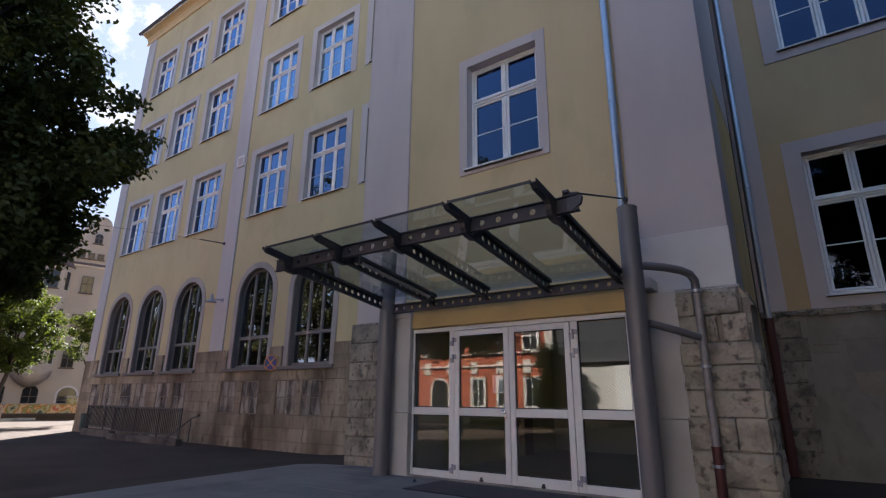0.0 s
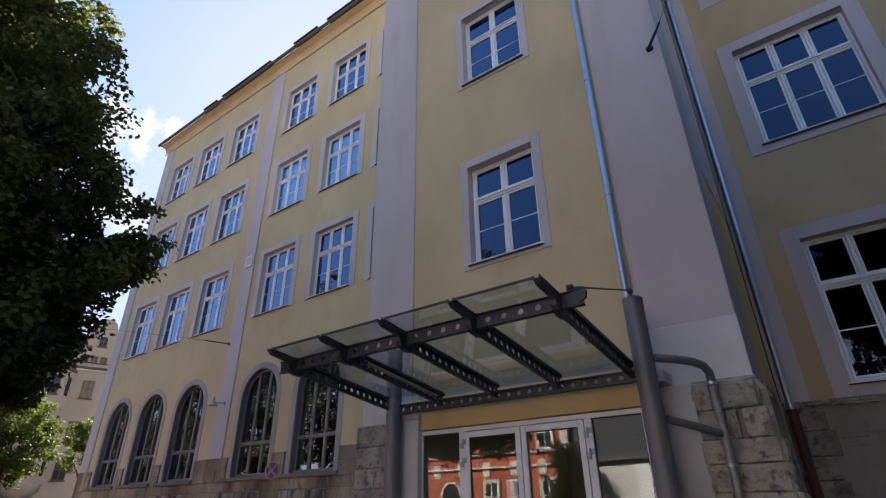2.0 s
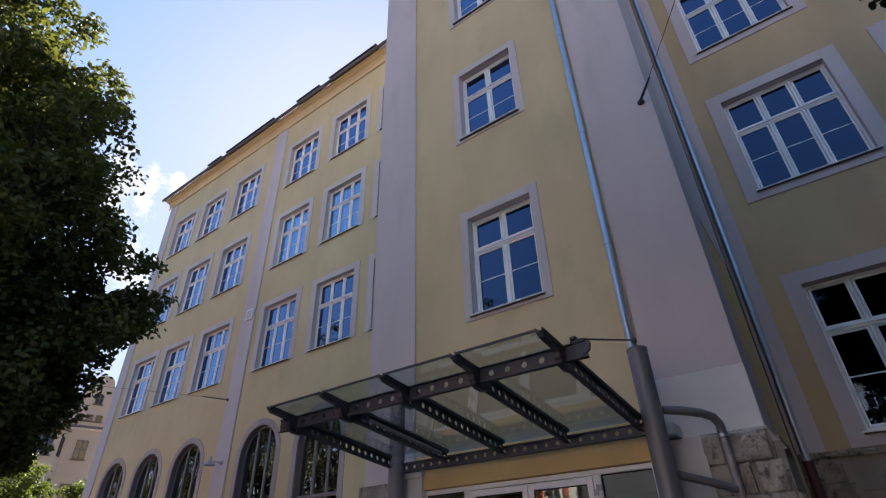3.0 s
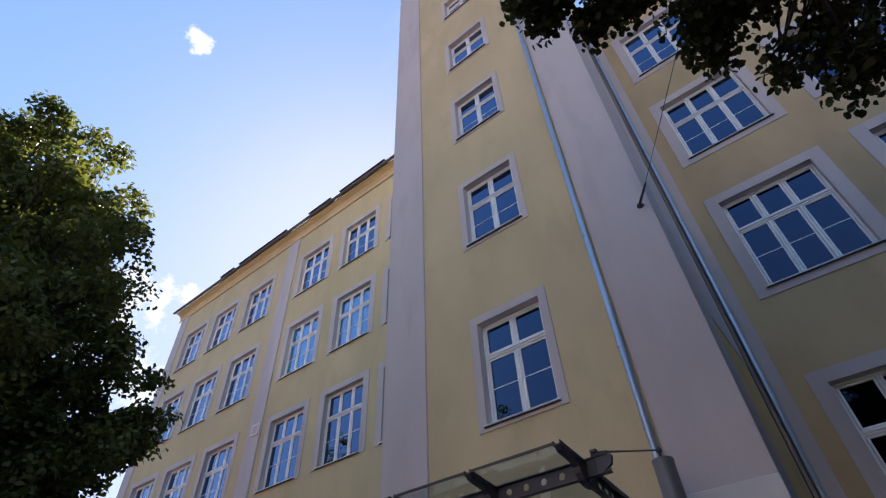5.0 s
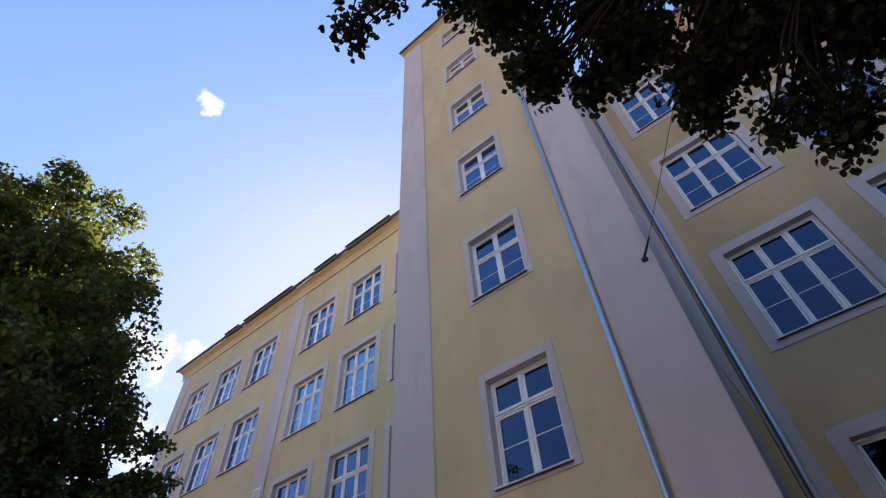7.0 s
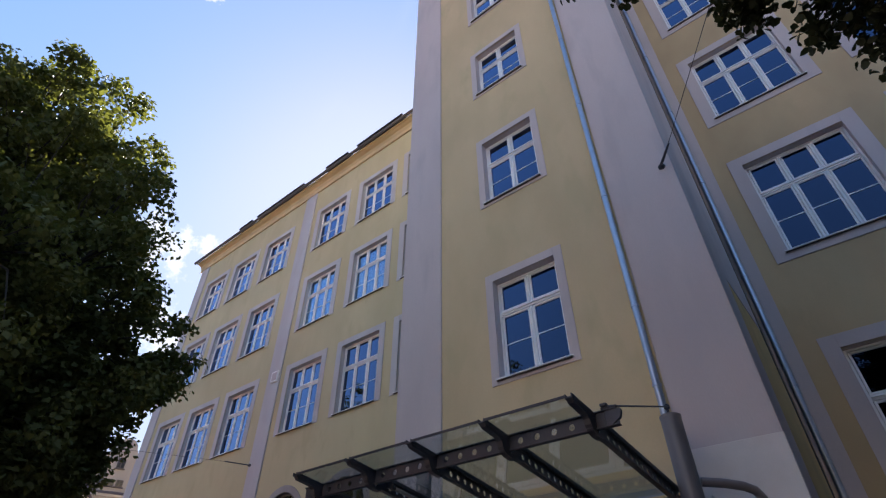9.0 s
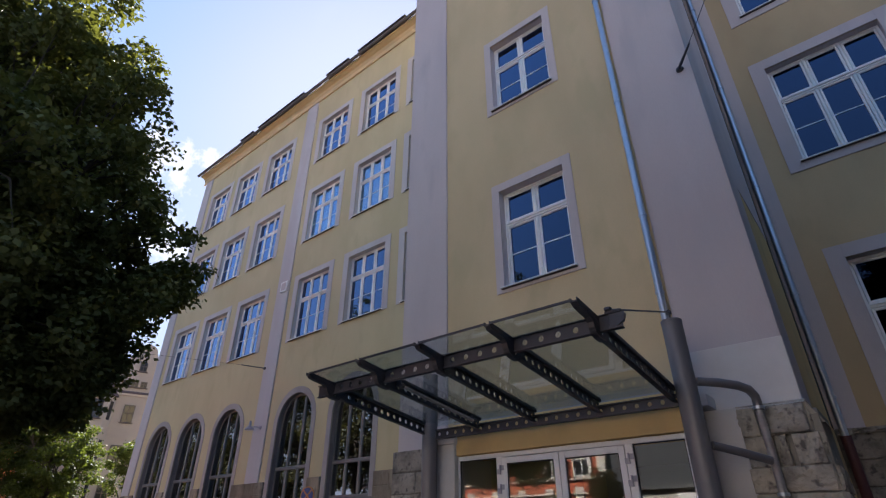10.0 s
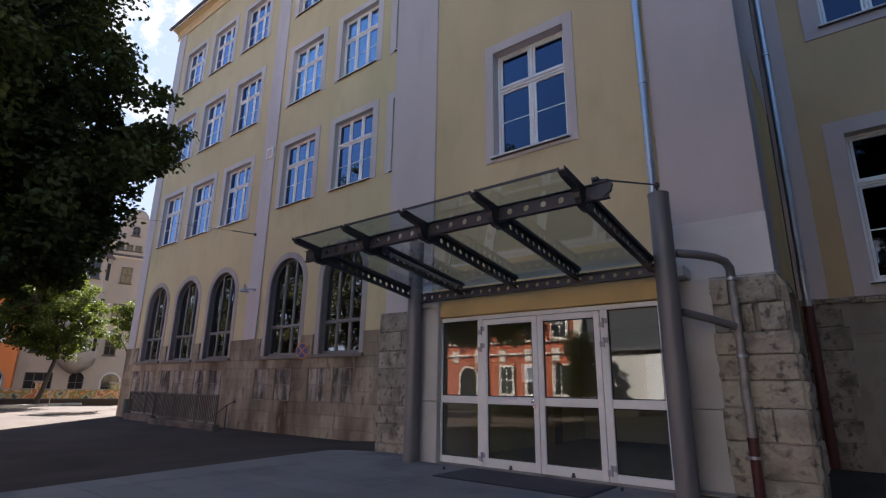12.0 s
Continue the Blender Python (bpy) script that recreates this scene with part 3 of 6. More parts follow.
setting("roof_tower", Mesh().add([(X_TL - 0.24, Y_TOWER - 0.25, TOWER_TOP + 0.34), (X_TR + 0.24, Y_TOWER - 0.25, TOWER_TOP + 0.34), (X_TR + 0.24, Y_MAIN + 10.4, TOWER_TOP + 0.34), (X_TL - 0.24, Y_MAIN + 10.4, TOWER_TOP + 0.34), (-4.2, 13, TOWER_TOP + 3.6), (-4.2, 17, TOWER_TOP + 3.6)],
        [(0, 1, 4), (1, 2, 5, 4), (2, 3, 5), (3, 0, 4, 5), (3, 2, 1, 0)]), ROOF, "dark slate hipped tower roof", "roof")
setting("gutter_tower", Mesh().box(X_TL - 0.27, X_TR + 0.27, Y_TOWER - 0.32, Y_TOWER - 0.245, TOWER_TOP + 0.27, TOWER_TOP + 0.39, 0.02), LEAD, "dark grey metal roof edge of the tower", "gutter")
landing = Mesh()
for z in (2.9, 7.9, 12.6, 17.3, 22.0, 26.7):
    landing.box(X_TL + 0.4, X_TR - 0.4, Y_TOWER + 0.45, Y_MAIN + 2, z, z + 0.25)
setting("stair_landings", landing, INNER_FLOOR, "dim stair landings in the tower", "floor")
setting("tower_inner_wall", Mesh().box(X_TL + 0.4, X_TR - 0.4, Y_MAIN + 2.0, Y_MAIN + 2.2, -0.4, TOWER_TOP), INNER, "plain indoor wall of the stair tower", "wall")

# ---- right wing ----
r_rects = [(x - R_HALF, x + R_HALF, z, z + h) for x in RIGHT_X for z, h in RIGHT_Z]
setting("wall_right", wall_with_openings(X_TR, X_RIGHT, 2.82, EAVES + 0.4, Y_MAIN, 0.45, r_rects), SIDE_YELLOW, "yellow plastered side wing facade with three-light windows", "wall")
setting("wall_right_base", Mesh().box(X_TR, X_RIGHT, Y_MAIN - 0.03, Y_MAIN + 0.45, -0.6, 2.80, 0.01), GREY_PLASTER, "grey stained plaster base of the side wing", "wall")
base_ledge = setting("base_ledge", Mesh().box(X_TR, X_RIGHT, Y_MAIN - 0.07, Y_MAIN + 0.3, 2.78, 2.87, 0.015), MORTAR, "dark weathered ledge over the grey base", "ledge")
setting("side_strip", Mesh().box(X_TR + 0.01, -0.24, Y_MAIN - 0.02, Y_MAIN + 0.1, 2.875, EAVES - 0.02), LILAC, "narrow lilac plastered strip beside the downpipe", "pilaster")
apron = setting("base_apron", Mesh().box(0.03, X_RIGHT, Y_MAIN - 0.045, Y_MAIN + 0.1, 2.29, 2.775, 0.006).box(0.03, 0.42, Y_MAIN - 0.045, Y_MAIN + 0.1, 2.08, 2.288, 0.006), GREY_PLASTER, "grey plastered apron under the window with a stepped foot", "plaster apron")
setting("bare_patch", Mesh().slab_xz([(0.56, 1.40), (0.58, 1.62), (0.52, 1.76), (0.80, 1.74), (1.3, 1.79), (1.5, 1.6), (1.35, 1.44), (0.9, 1.36)], Y_MAIN - 0.037, Y_MAIN), PALE_MORTAR, "patch of bare stone where plaster has fallen off", "plaster damage")
# added out of view to hold sky light off the side wing
setting("wall_neighbour", Mesh().box(14.0, 24.0, -18.0, 9.0, -0.3, 11.5), GREY_PLASTER, "unseen plain block added on the right to cut sky light", "wall")
setting("wall_right_end", Mesh().box(X_RIGHT, X_RIGHT + 0.4, Y_MAIN, Y_MAIN + 10, -0.6, EAVES + 0.4), YELLOW, "yellow plastered end wall of the side wing", "wall")
notice = thing("wall_grille", "small plastered grille slot in the grey base", "grille", (0.05, Y_MAIN - 0.047, 2.10), kind="structure")
for i in range(4):
    part("bar", Mesh().box(0.02 + i * 0.09, 0.07 + i * 0.09, -0.012, 0.02, 0.0, 0.11, 0.004), GREY_PLASTER, notice)
part("lintel", Mesh().box(0.0, 0.36, -0.012, 0.02, 0.11, 0.135), MORTAR, notice)


# ---- windows ----
def build_window(half, h, columns, bottom_band, band, top_band, at, n, paint, curtain=False):
    """A white window in its opening: origin at the middle of the opening's foot, on the wall's face."""
    w = thing(n, f"white {['', '', 'two', 'three'][columns]}-light window with transom in a lilac plaster surround", "window", at, "windows of the school", "structure")
    s = Mesh()
    y0, y1 = -0.024, 0.03
    s.box(-half - band, -half, y0, y1, -bottom_band, h + top_band, 0.004)
    s.box(half, half + band, y0, y1, -bottom_band, h + top_band, 0.004)
    s.box(-half, half, y0, y1, h, h + top_band, 0.004)
    if bottom_band > 0.05:
        s.box(-half, half, y0, y1, -bottom_band, -0.035, 0.004)
    part("surround", s, paint, w, "lilac plaster surround")
    lining = Mesh().box(-half, -half + 0.006, 0.03, 0.17, 0.012, h).box(half - 0.006, half, 0.03, 0.17, 0.012, h).box(-half + 0.006, half - 0.006, 0.03, 0.17, h - 0.006, h)
    part("reveal", lining, paint, w, "lilac plastered reveal")
    part("sill", Mesh().sweep_x([(-0.095, -0.034), (0.17, -0.014), (0.17, 0.012), (-0.09, -0.008), (-0.095, -0.012)], -half - 0.055, half + 0.055), WHITE, w)
    # thin dark bar drawn for the sill's shadow line
    part("drip_edge", Mesh().box(-half - 0.045, half + 0.045, -0.078, -0.025, -0.052, -0.036, 0.003), BROWN_WOOD, w, "dark line standing in for the shadow under the sill")
    d0, d1 = 0.17, 0.25
    fr = Mesh()
    fr.box(-half, -half + 0.055, d0, d1, 0.012, h, 0.006).box(half - 0.055, half, d0, d1, 0.012, h, 0.006)
    fr.box(-half + 0.055, half - 0.055, d0, d1, h - 0.055, h, 0.006).box(-half + 0.055, half - 0.055, d0, d1, 0.012, 0.07, 0.006)
    part("window_frame", fr, WHITE, w)
    tz = h * 0.655
    part("transom", Mesh().sweep_x([(d0 - 0.008, tz - 0.045), (d1, tz - 0.045), (d1, tz + 0.05), (d0 - 0.008, tz + 0.05), (d0 - 0.012, tz + 0.034), (d0 - 0.04, tz + 0.022), (d0 - 0.044, tz + 0.006), (d0 - 0.012, tz - 0.002)], -half + 0.055, half - 0.055), WHITE, w)
    cell = (2 * half - 0.11) / columns
    for i in range(1, columns):
        x = -half + 0.055 + cell * i
        part("mullion", Mesh().box(x - 0.03, x + 0.03, d0 - 0.006, d1, 0.07, tz - 0.045, 0.012).box(x - 0.03, x + 0.03, d0 - 0.006, d1, tz + 0.05, h - 0.055, 0.012), WHITE, w)
    gap = 0.007
    for i in range(columns):
        a = -half + 0.055 + cell * i + (0.03 if i else 0.0) + gap
        b = -half + 0.055 + cell * (i + 1) - (0.03 if i < columns - 1 else 0.0) - gap
        for z0, z1, bar in ((0.07 + gap, tz - 0.045 - gap, True), (tz + 0.05 + gap, h - 0.055 - gap, False)):
            sash = Mesh()
            t = 0.046
            sash.box(a, a + t, d0 + 0.004, d1 - 0.005, z0, z1, 0.009).box(b - t, b, d0 + 0.004, d1 - 0.005, z0, z1, 0.009)
            sash.box(a + t, b - t, d0 + 0.004, d1 - 0.005, z0, z0 + t, 0.009).box(a + t, b - t, d0 + 0.004, d1 - 0.005, z1 - t, z1, 0.009)
            if bar:
                zm = (z0 + z1) / 2 + 0.02
                sash.box(a + t, b - t, d0 + 0.02, d1 - 0.02, zm - 0.012, zm + 0.012, 0.004)
            sash_ob = part("sash", sash, WHITE, w)
            pane = part("pane", Mesh().box(a + t, b - t, d0 + 0.035, d0 + 0.043, z0 + t, z1 - t), CLEAR_GLASS if curtain else WINDOW_GLASS, sash_ob, "sky-reflecting glass pane")
            pane.visible_shadow = False
    if curtain:
        folds = [(-half + 0.02 + (2 * half - 0.04) * i / 48, 0.33 + 0.018 * math.sin(i * 1.7) + 0.008 * math.sin(i * 4.1)) for i in range(49)]
        cloth = Mesh()
        cloth.add([(x, y, z) for z in (0.05, h - 0.03) for x, y in folds] + [(x, y + 0.006, z) for z in (0.05, h - 0.03) for x, y in folds],
                  [(i, i + 1, 50 + i, 49 + i) for i in range(48)] + [(99 + i, 98 + i, 147 + i, 148 + i) for i in range(48)])
        part("curtain", cloth, CURTAIN, w, "pale drawn curtain behind the panes", True)
    return w


k = 0
for z, h in MAIN_Z:
    first = None
    for x in MAIN_X:
        if z == MAIN_Z[1][0] and x in MAIN_X[1:3]:
            if x == MAIN_X[1]:
                k += 1
                curtained = build_window(M_HALF, h, 3, 0.05, 0.29, 0.25, (x, Y_MAIN, z), f"window_{k}", MAIN_LILAC, True)
            else:
                copy_thing(curtained, pose(x, Y_MAIN, z))
            continue
        if first is None:
            k += 1
            first = build_window(M_HALF, h, 3, 0.05, 0.29, 0.25, (x, Y_MAIN, z), f"window_{k}", MAIN_LILAC)
        else:
            copy_thing(first, pose(x, Y_MAIN, z))
for z, h in RIGHT_Z:
    first = None
    for x in RIGHT_X:
        if first is None:
            k += 1
            first = build_window(R_HALF, h, 3, 0.24, 0.30, 0.28, (x, Y_MAIN, z), f"window_{k}", LILAC)
        else:
            copy_thing(first, pose(x, Y_MAIN, z))
for z, h in TOWER_WINDOWS:
    k += 1
    build_window(T_HALF, h, 2, 0.12, 0.19, 0.20, (T_X, Y_TOWER, z), f"window_{k}", LILAC)


def arc_outline(r, sp, z0, n=20):
    return [(-r, z0)] + [(-r * math.cos(math.pi * i / n), sp + r * math.sin(math.pi * i / n)) for i in range(n + 1)] + [(r, z0)]


def build_arch_window(at, n):
    w = thing(n, "tall round-arched window with dark grey frame and lilac surround", "window", at, "arched windows of the ground floor", "structure")
    r, sp = ARCH_HALF, ARCH_SPRING - ARCH_SILL
    band = 0.23

    def ring(r0, r1, y0, y1, z0):
        m = Mesh()
        a, b = arc_outline(r0, sp, z0), arc_outline(r1, sp, z0)
        for i in range(len(a) - 1):
            p, q2, u, v = a[i], a[i + 1], b[i + 1], b[i]
            pts = [(p[0], y0, p[1]), (q2[0], y0, q2[1]), (u[0], y0, u[1]), (v[0], y0, v[1]), (p[0], y1, p[1]), (q2[0], y1, q2[1]), (u[0], y1, u[1]), (v[0], y1, v[1])]
            m.add(pts, [(0, 1, 2, 3), (7, 6, 5, 4), (0, 4, 5, 1), (3, 2, 6, 7)] + ([(0, 3, 7, 4)] if i == 0 else []) + ([(1, 5, 6, 2)] if i == len(a) - 2 else []))
        return m

    part("surround", ring(r, r + band, -0.02, 0.03, 0.012), ARCH_LILAC, w, "lilac plaster arch band")
    part("sill", Mesh().sweep_x([(-0.17, -0.12), (0.3, -0.12), (0.3, 0.03), (-0.17, -0.01)], -r - 0.3, r + 0.3), SILL_STONE, w, "dark weathered stone sill")
    part("reveal", ring(r - 0.008, r, 0.031, 0.179, 0.02), REVEAL, w, "dark grey painted reveal")
    part("window_frame", ring(r - 0.08, r, 0.18, 0.26, 0.02), GREY_FRAME, w)
    part("bottom_rail", Mesh().box(-r + 0.08, r - 0.08, 0.18, 0.26, 0.02, 0.11, 0.01), GREY_FRAME, w)
    tz = 1.10
    part("transom", Mesh().box(-r + 0.08, r - 0.08, 0.16, 0.26, tz - 0.06, tz + 0.06, 0.015), GREY_FRAME, w)
    ri = r - 0.08

    def top(x):
        return sp + math.sqrt(max(ri * ri - x * x, 0))

    for x in (-0.33, 0.33):
        part("mullion", Mesh().box(x - 0.06, x + 0.06, 0.165, 0.265, 0.11, top(abs(x) + 0.06) + 0.02, 0.014), GREY_FRAME, w)
    for a, b in ((-ri, -0.39), (-0.27, 0.27), (0.39, ri)):
        p1 = part("pane", Mesh().box(a, b, 0.215, 0.223, 0.11, tz - 0.06), DARK_GLASS, w, "dark glass pane")
        xs = [a + (b - a) * i / 8 for i in range(9)]
        p2 = part("pane", Mesh().slab_xz([(a, tz + 0.06)] + [(x, top(x) - 0.001) for x in xs] + [(b, tz + 0.06)], 0.215, 0.223), DARK_GLASS, w, "dark glass pane")
        p1.visible_shadow = p2.visible_shadow = False
    return w


first = build_arch_window((ARCH_X[0], Y_MAIN, ARCH_SILL), f"window_{k + 1}")
for x in ARCH_X[1:]:
    copy_thing(first, pose(x, Y_MAIN, ARCH_SILL))

# ---- entrance ----
P_FRONT = 7.27
for z0, z1 in ((-0.3, 0.985), (0.993, 2.70)):
    setting("porch_pier", Mesh().box(-6.36, -5.815, P_FRONT - 0.02, Y_TOWER + 0.4, z0, z1, 0.012), PALE_LILAC, "pale plastered porch pier beside the doors", "pier")
    setting("porch_pier", Mesh().box(-1.995, -1.44, Y_TOWER - 0.21, Y_TOWER + 0.4, z0, z1 + (0.02 if z1 > 2 else 0), 0.006), PALE_LILAC, "pale plastered wall panel between doors and buttress", "pier")
setting("pier_cap", Mesh().box(-6.39, -5.795, P_FRONT - 0.05, Y_TOWER + 0.1, 2.62, 2.76, 0.012), PALE_LILAC, "plastered cap of the porch pier", "pier cap")
setting("door_jamb", Mesh().box(-1.984, -1.9, Y_DOOR - 0.02, Y_TOWER - 0.2, -0.1, 2.72, 0.006), PALE_LILAC, "plastered door jamb beside the column", "jamb")
setting("door_lintel", Mesh().box(-5.88, -1.97, Y_DOOR - 0.05, Y_TOWER + 0.2, 2.43, 2.95, 0.01), OCHRE, "yellow plastered lintel above the entrance doors", "lintel")
setting("porch_slab", Mesh().box(-5.88, -1.97, Y_DOOR - 0.04, Y_MAIN, 2.951, 3.05), INNER, "porch ceiling slab", "slab")
setting("lobby_floor", Mesh().box(-6.4, -1.4, Y_DOOR + 0.1, Y_MAIN + 2, -0.2, 0.0), LOBBY_TILE, "worn grey lobby floor behind the doors", "floor")
setting("lobby_wall", Mesh().box(-6.1, -5.9, Y_DOOR + 0.12, Y_MAIN + 2, 0, 2.9), OLIVE, "olive painted lobby side wall", "wall")
setting("lobby_wall_right", Mesh().box(-2.0, -1.92, Y_DOOR + 0.12, Y_MAIN + 2, 0, 2.9), OLIVE, "grey painted lobby side wall", "wall")
setting("lobby_ceiling", Mesh().box(-6.1, -1.7, Y_DOOR + 0.12, Y_MAIN + 2, 2.75, 2.9), BEIGE_TRIM, "plain lobby ceiling", "ceiling")

entrance = thing("door_1", "white metal double entrance doors with glazed side lights", "door", (0, Y_DOOR, 0), kind="structure")
fr = Mesh()
TOPZ = 2.42
fr.box(-5.86, -5.79, 0, 0.09, 0, TOPZ, 0.006).box(-2.06, -1.985, 0, 0.09, 0, TOPZ, 0.006).box(-5.79, -2.06, 0, 0.09, TOPZ - 0.07, TOPZ, 0.006)
fr.box(-5.04, -4.93, 0, 0.09, 0.0, TOPZ - 0.07, 0.006).box(-2.88, -2.77, 0, 0.09, 0.0, TOPZ - 0.07, 0.006)
part("door_frame", fr, DOOR_WHITE, entrance)
for a, b in ((-5.79, -5.04), (-2.77, -2.06)):
    side = Mesh().box(a, b, 0.005, 0.085, 0.0, 0.12, 0.006).box(a, b, 0.005, 0.085, 0.97, 1.09, 0.006)
    panel = part("side_light", side, DOOR_WHITE, entrance, "fixed glazed side light")
    for z0, z1 in ((0.12, 0.97), (1.09, TOPZ - 0.07)):
        pane = part("pane", Mesh().box(a, b, 0.04, 0.048, z0, z1), DOOR_GLASS, panel)
        pane.visible_shadow = False
        gk = Mesh()
        gk.box(a, a + 0.015, 0.03, 0.039, z0, z1).box(b - 0.015, b, 0.03, 0.039, z0, z1).box(a + 0.015, b - 0.015, 0.03, 0.039, z1 - 0.015, z1).box(a + 0.015, b - 0.015, 0.03, 0.039, z0, z0 + 0.015)
        part("gasket", gk, RUBBER, panel)
for a, b in ((-4.925, -3.905), (-3.895, -2.885)):
    leaf = Mesh()
    leaf.box(a, a + 0.09, -0.012, 0.06, 0.015, 2.34, 0.006).box(b - 0.09, b, -0.012, 0.06, 0.015, 2.34, 0.006)
    leaf.box(a + 0.09, b - 0.09, -0.012, 0.06, 2.25, 2.34, 0.006).box(a + 0.09, b - 0.09, -0.012, 0.06, 0.015, 0.15, 0.006).box(a + 0.09, b - 0.09, -0.012, 0.06, 0.97, 1.09, 0.006)
    lf = part("door_leaf", leaf, DOOR_WHITE, entrance, "white glazed door leaf")
    for z0, z1 in ((0.15, 0.97), (1.09, 2.25)):
        pane = part("pane", Mesh().box(a + 0.09, b - 0.09, 0.02, 0.028, z0, z1), DOOR_GLASS, lf)
        pane.visible_shadow = False
        gk = Mesh()
        a2, b2 = a + 0.09, b - 0.09
        gk.box(a2, a2 + 0.015, 0.01, 0.019, z0, z1).box(b2 - 0.015, b2, 0.01, 0.019, z0, z1).box(a2 + 0.015, b2 - 0.015, 0.01, 0.019, z1 - 0.015, z1).box(a2 + 0.015, b2 - 0.015, 0.01, 0.019, z0, z0 + 0.015)
        part("gasket", gk, RUBBER, lf)
    xm = (a + b) / 2
    part("stop", Mesh().box(xm - 0.03, xm + 0.03, -0.04, -0.012, 0.02, 0.05, 0.006).box(xm - 0.02, xm + 0.02, -0.035, -0.012, 0.05, 0.08, 0.006), STEEL, lf)
handle = Mesh().tube([(-3.98, -0.012, 1.04), (-3.98, -0.055, 1.04)], 0.014, 10).tube([(-3.98, -0.052, 1.04), (-3.98, -0.062, 1.04), (-3.98, -0.078, 1.04), (-3.98, -0.086, 1.04)], [0.02, 0.032, 0.028, 0.008], 14)
part("door_handle", handle, CHROME, entrance, "round chrome door knob", True)
part("lock", Mesh().tube([(-3.975, -0.012, 0.955), (-3.975, -0.03, 0.955)], 0.02, 12), CHROME, entrance, "chrome lock cylinder")
for x in (-4.95, -2.83):
    for z in (2.16, 1.88, 0.16):
        hinge = Mesh().tube([(x, -0.028, z - 0.07), (x, -0.028, z + 0.07)], 0.016, 10)
        for s in (-1, 1):
            hinge.box(x + s * 0.035 - 0.03, x + s * 0.035 + 0.03, -0.022, -0.0125, z - 0.065 if s < 0 else z - 0.01, z + 0.01 if s < 0 else z + 0.065, 0.004)
        part("hinge", hinge, LAMP_WHITE, entrance, "grey metal hinge")
notice_sheet = tagged(part("notice", Mesh().box(-4.22, -4.03, Y_DOOR + 0.030, Y_DOOR + 0.033, 1.32, 1.60), PAPER), "pale printed notice stuck inside the door glass", "notice")
bars = Mesh()
for i in range(7):
    bars.box(-4.20, -4.06 - 0.02 * (i % 3), Y_DOOR + 0.0285, Y_DOOR + 0.0297, 1.56 - i * 0.03, 1.568 - i * 0.03)
part("print", bars, SIGN_BLUE, notice_sheet)
setting("threshold", Mesh().box(-5.9, -1.95, Y_DOOR - 0.06, Y_DOOR + 0.1, -0.05, 0.0145, 0.006), CONCRETE, "worn concrete door threshold", "threshold")
mat_ob = tagged(part("doormat", Mesh().box(-5.0, -2.7, 6.15, 7.15, -0.02, 0.012, 0.005), RUBBER), "dark ribbed doormat set in front of the doors", "doormat")
for i in range(18):
    part("rib", Mesh().box(-4.98, -2.72, 6.19 + i * 0.053, 6.215 + i * 0.053, 0.010, 0.018, 0.003), STEEL, mat_ob)
for x, y in ((-5.25, 6.75), (-2.55, 6.9)):
    stop = thing("floor_stop", "small metal door stop on the paving", "door stop", (x, y, 0), "door stops")
    part("base", Mesh().tube([(0, 0, 0), (0, 0, 0.012)], 0.03, 12), CHROME, stop)
    part("buffer", Mesh().tube([(0, 0, 0.012), (0, 0, 0.045)], [0.02, 0.015], 12), RUBBER, stop)

# ---- glass canopy ----
canopy = thing("glass_canopy", "glass entrance canopy on dark perforated steel beams", "canopy")
TIP_Y, TIP_Z, BACK_Y, BACK_Z = 4.36, 3.28, 7.12, 2.92
SLOPE = (BACK_Z - TIP_Z) / (BACK_Y - TIP_Y)
BEAM_X = (-6.24, -5.18, -4.12, -3.06, -2.0)


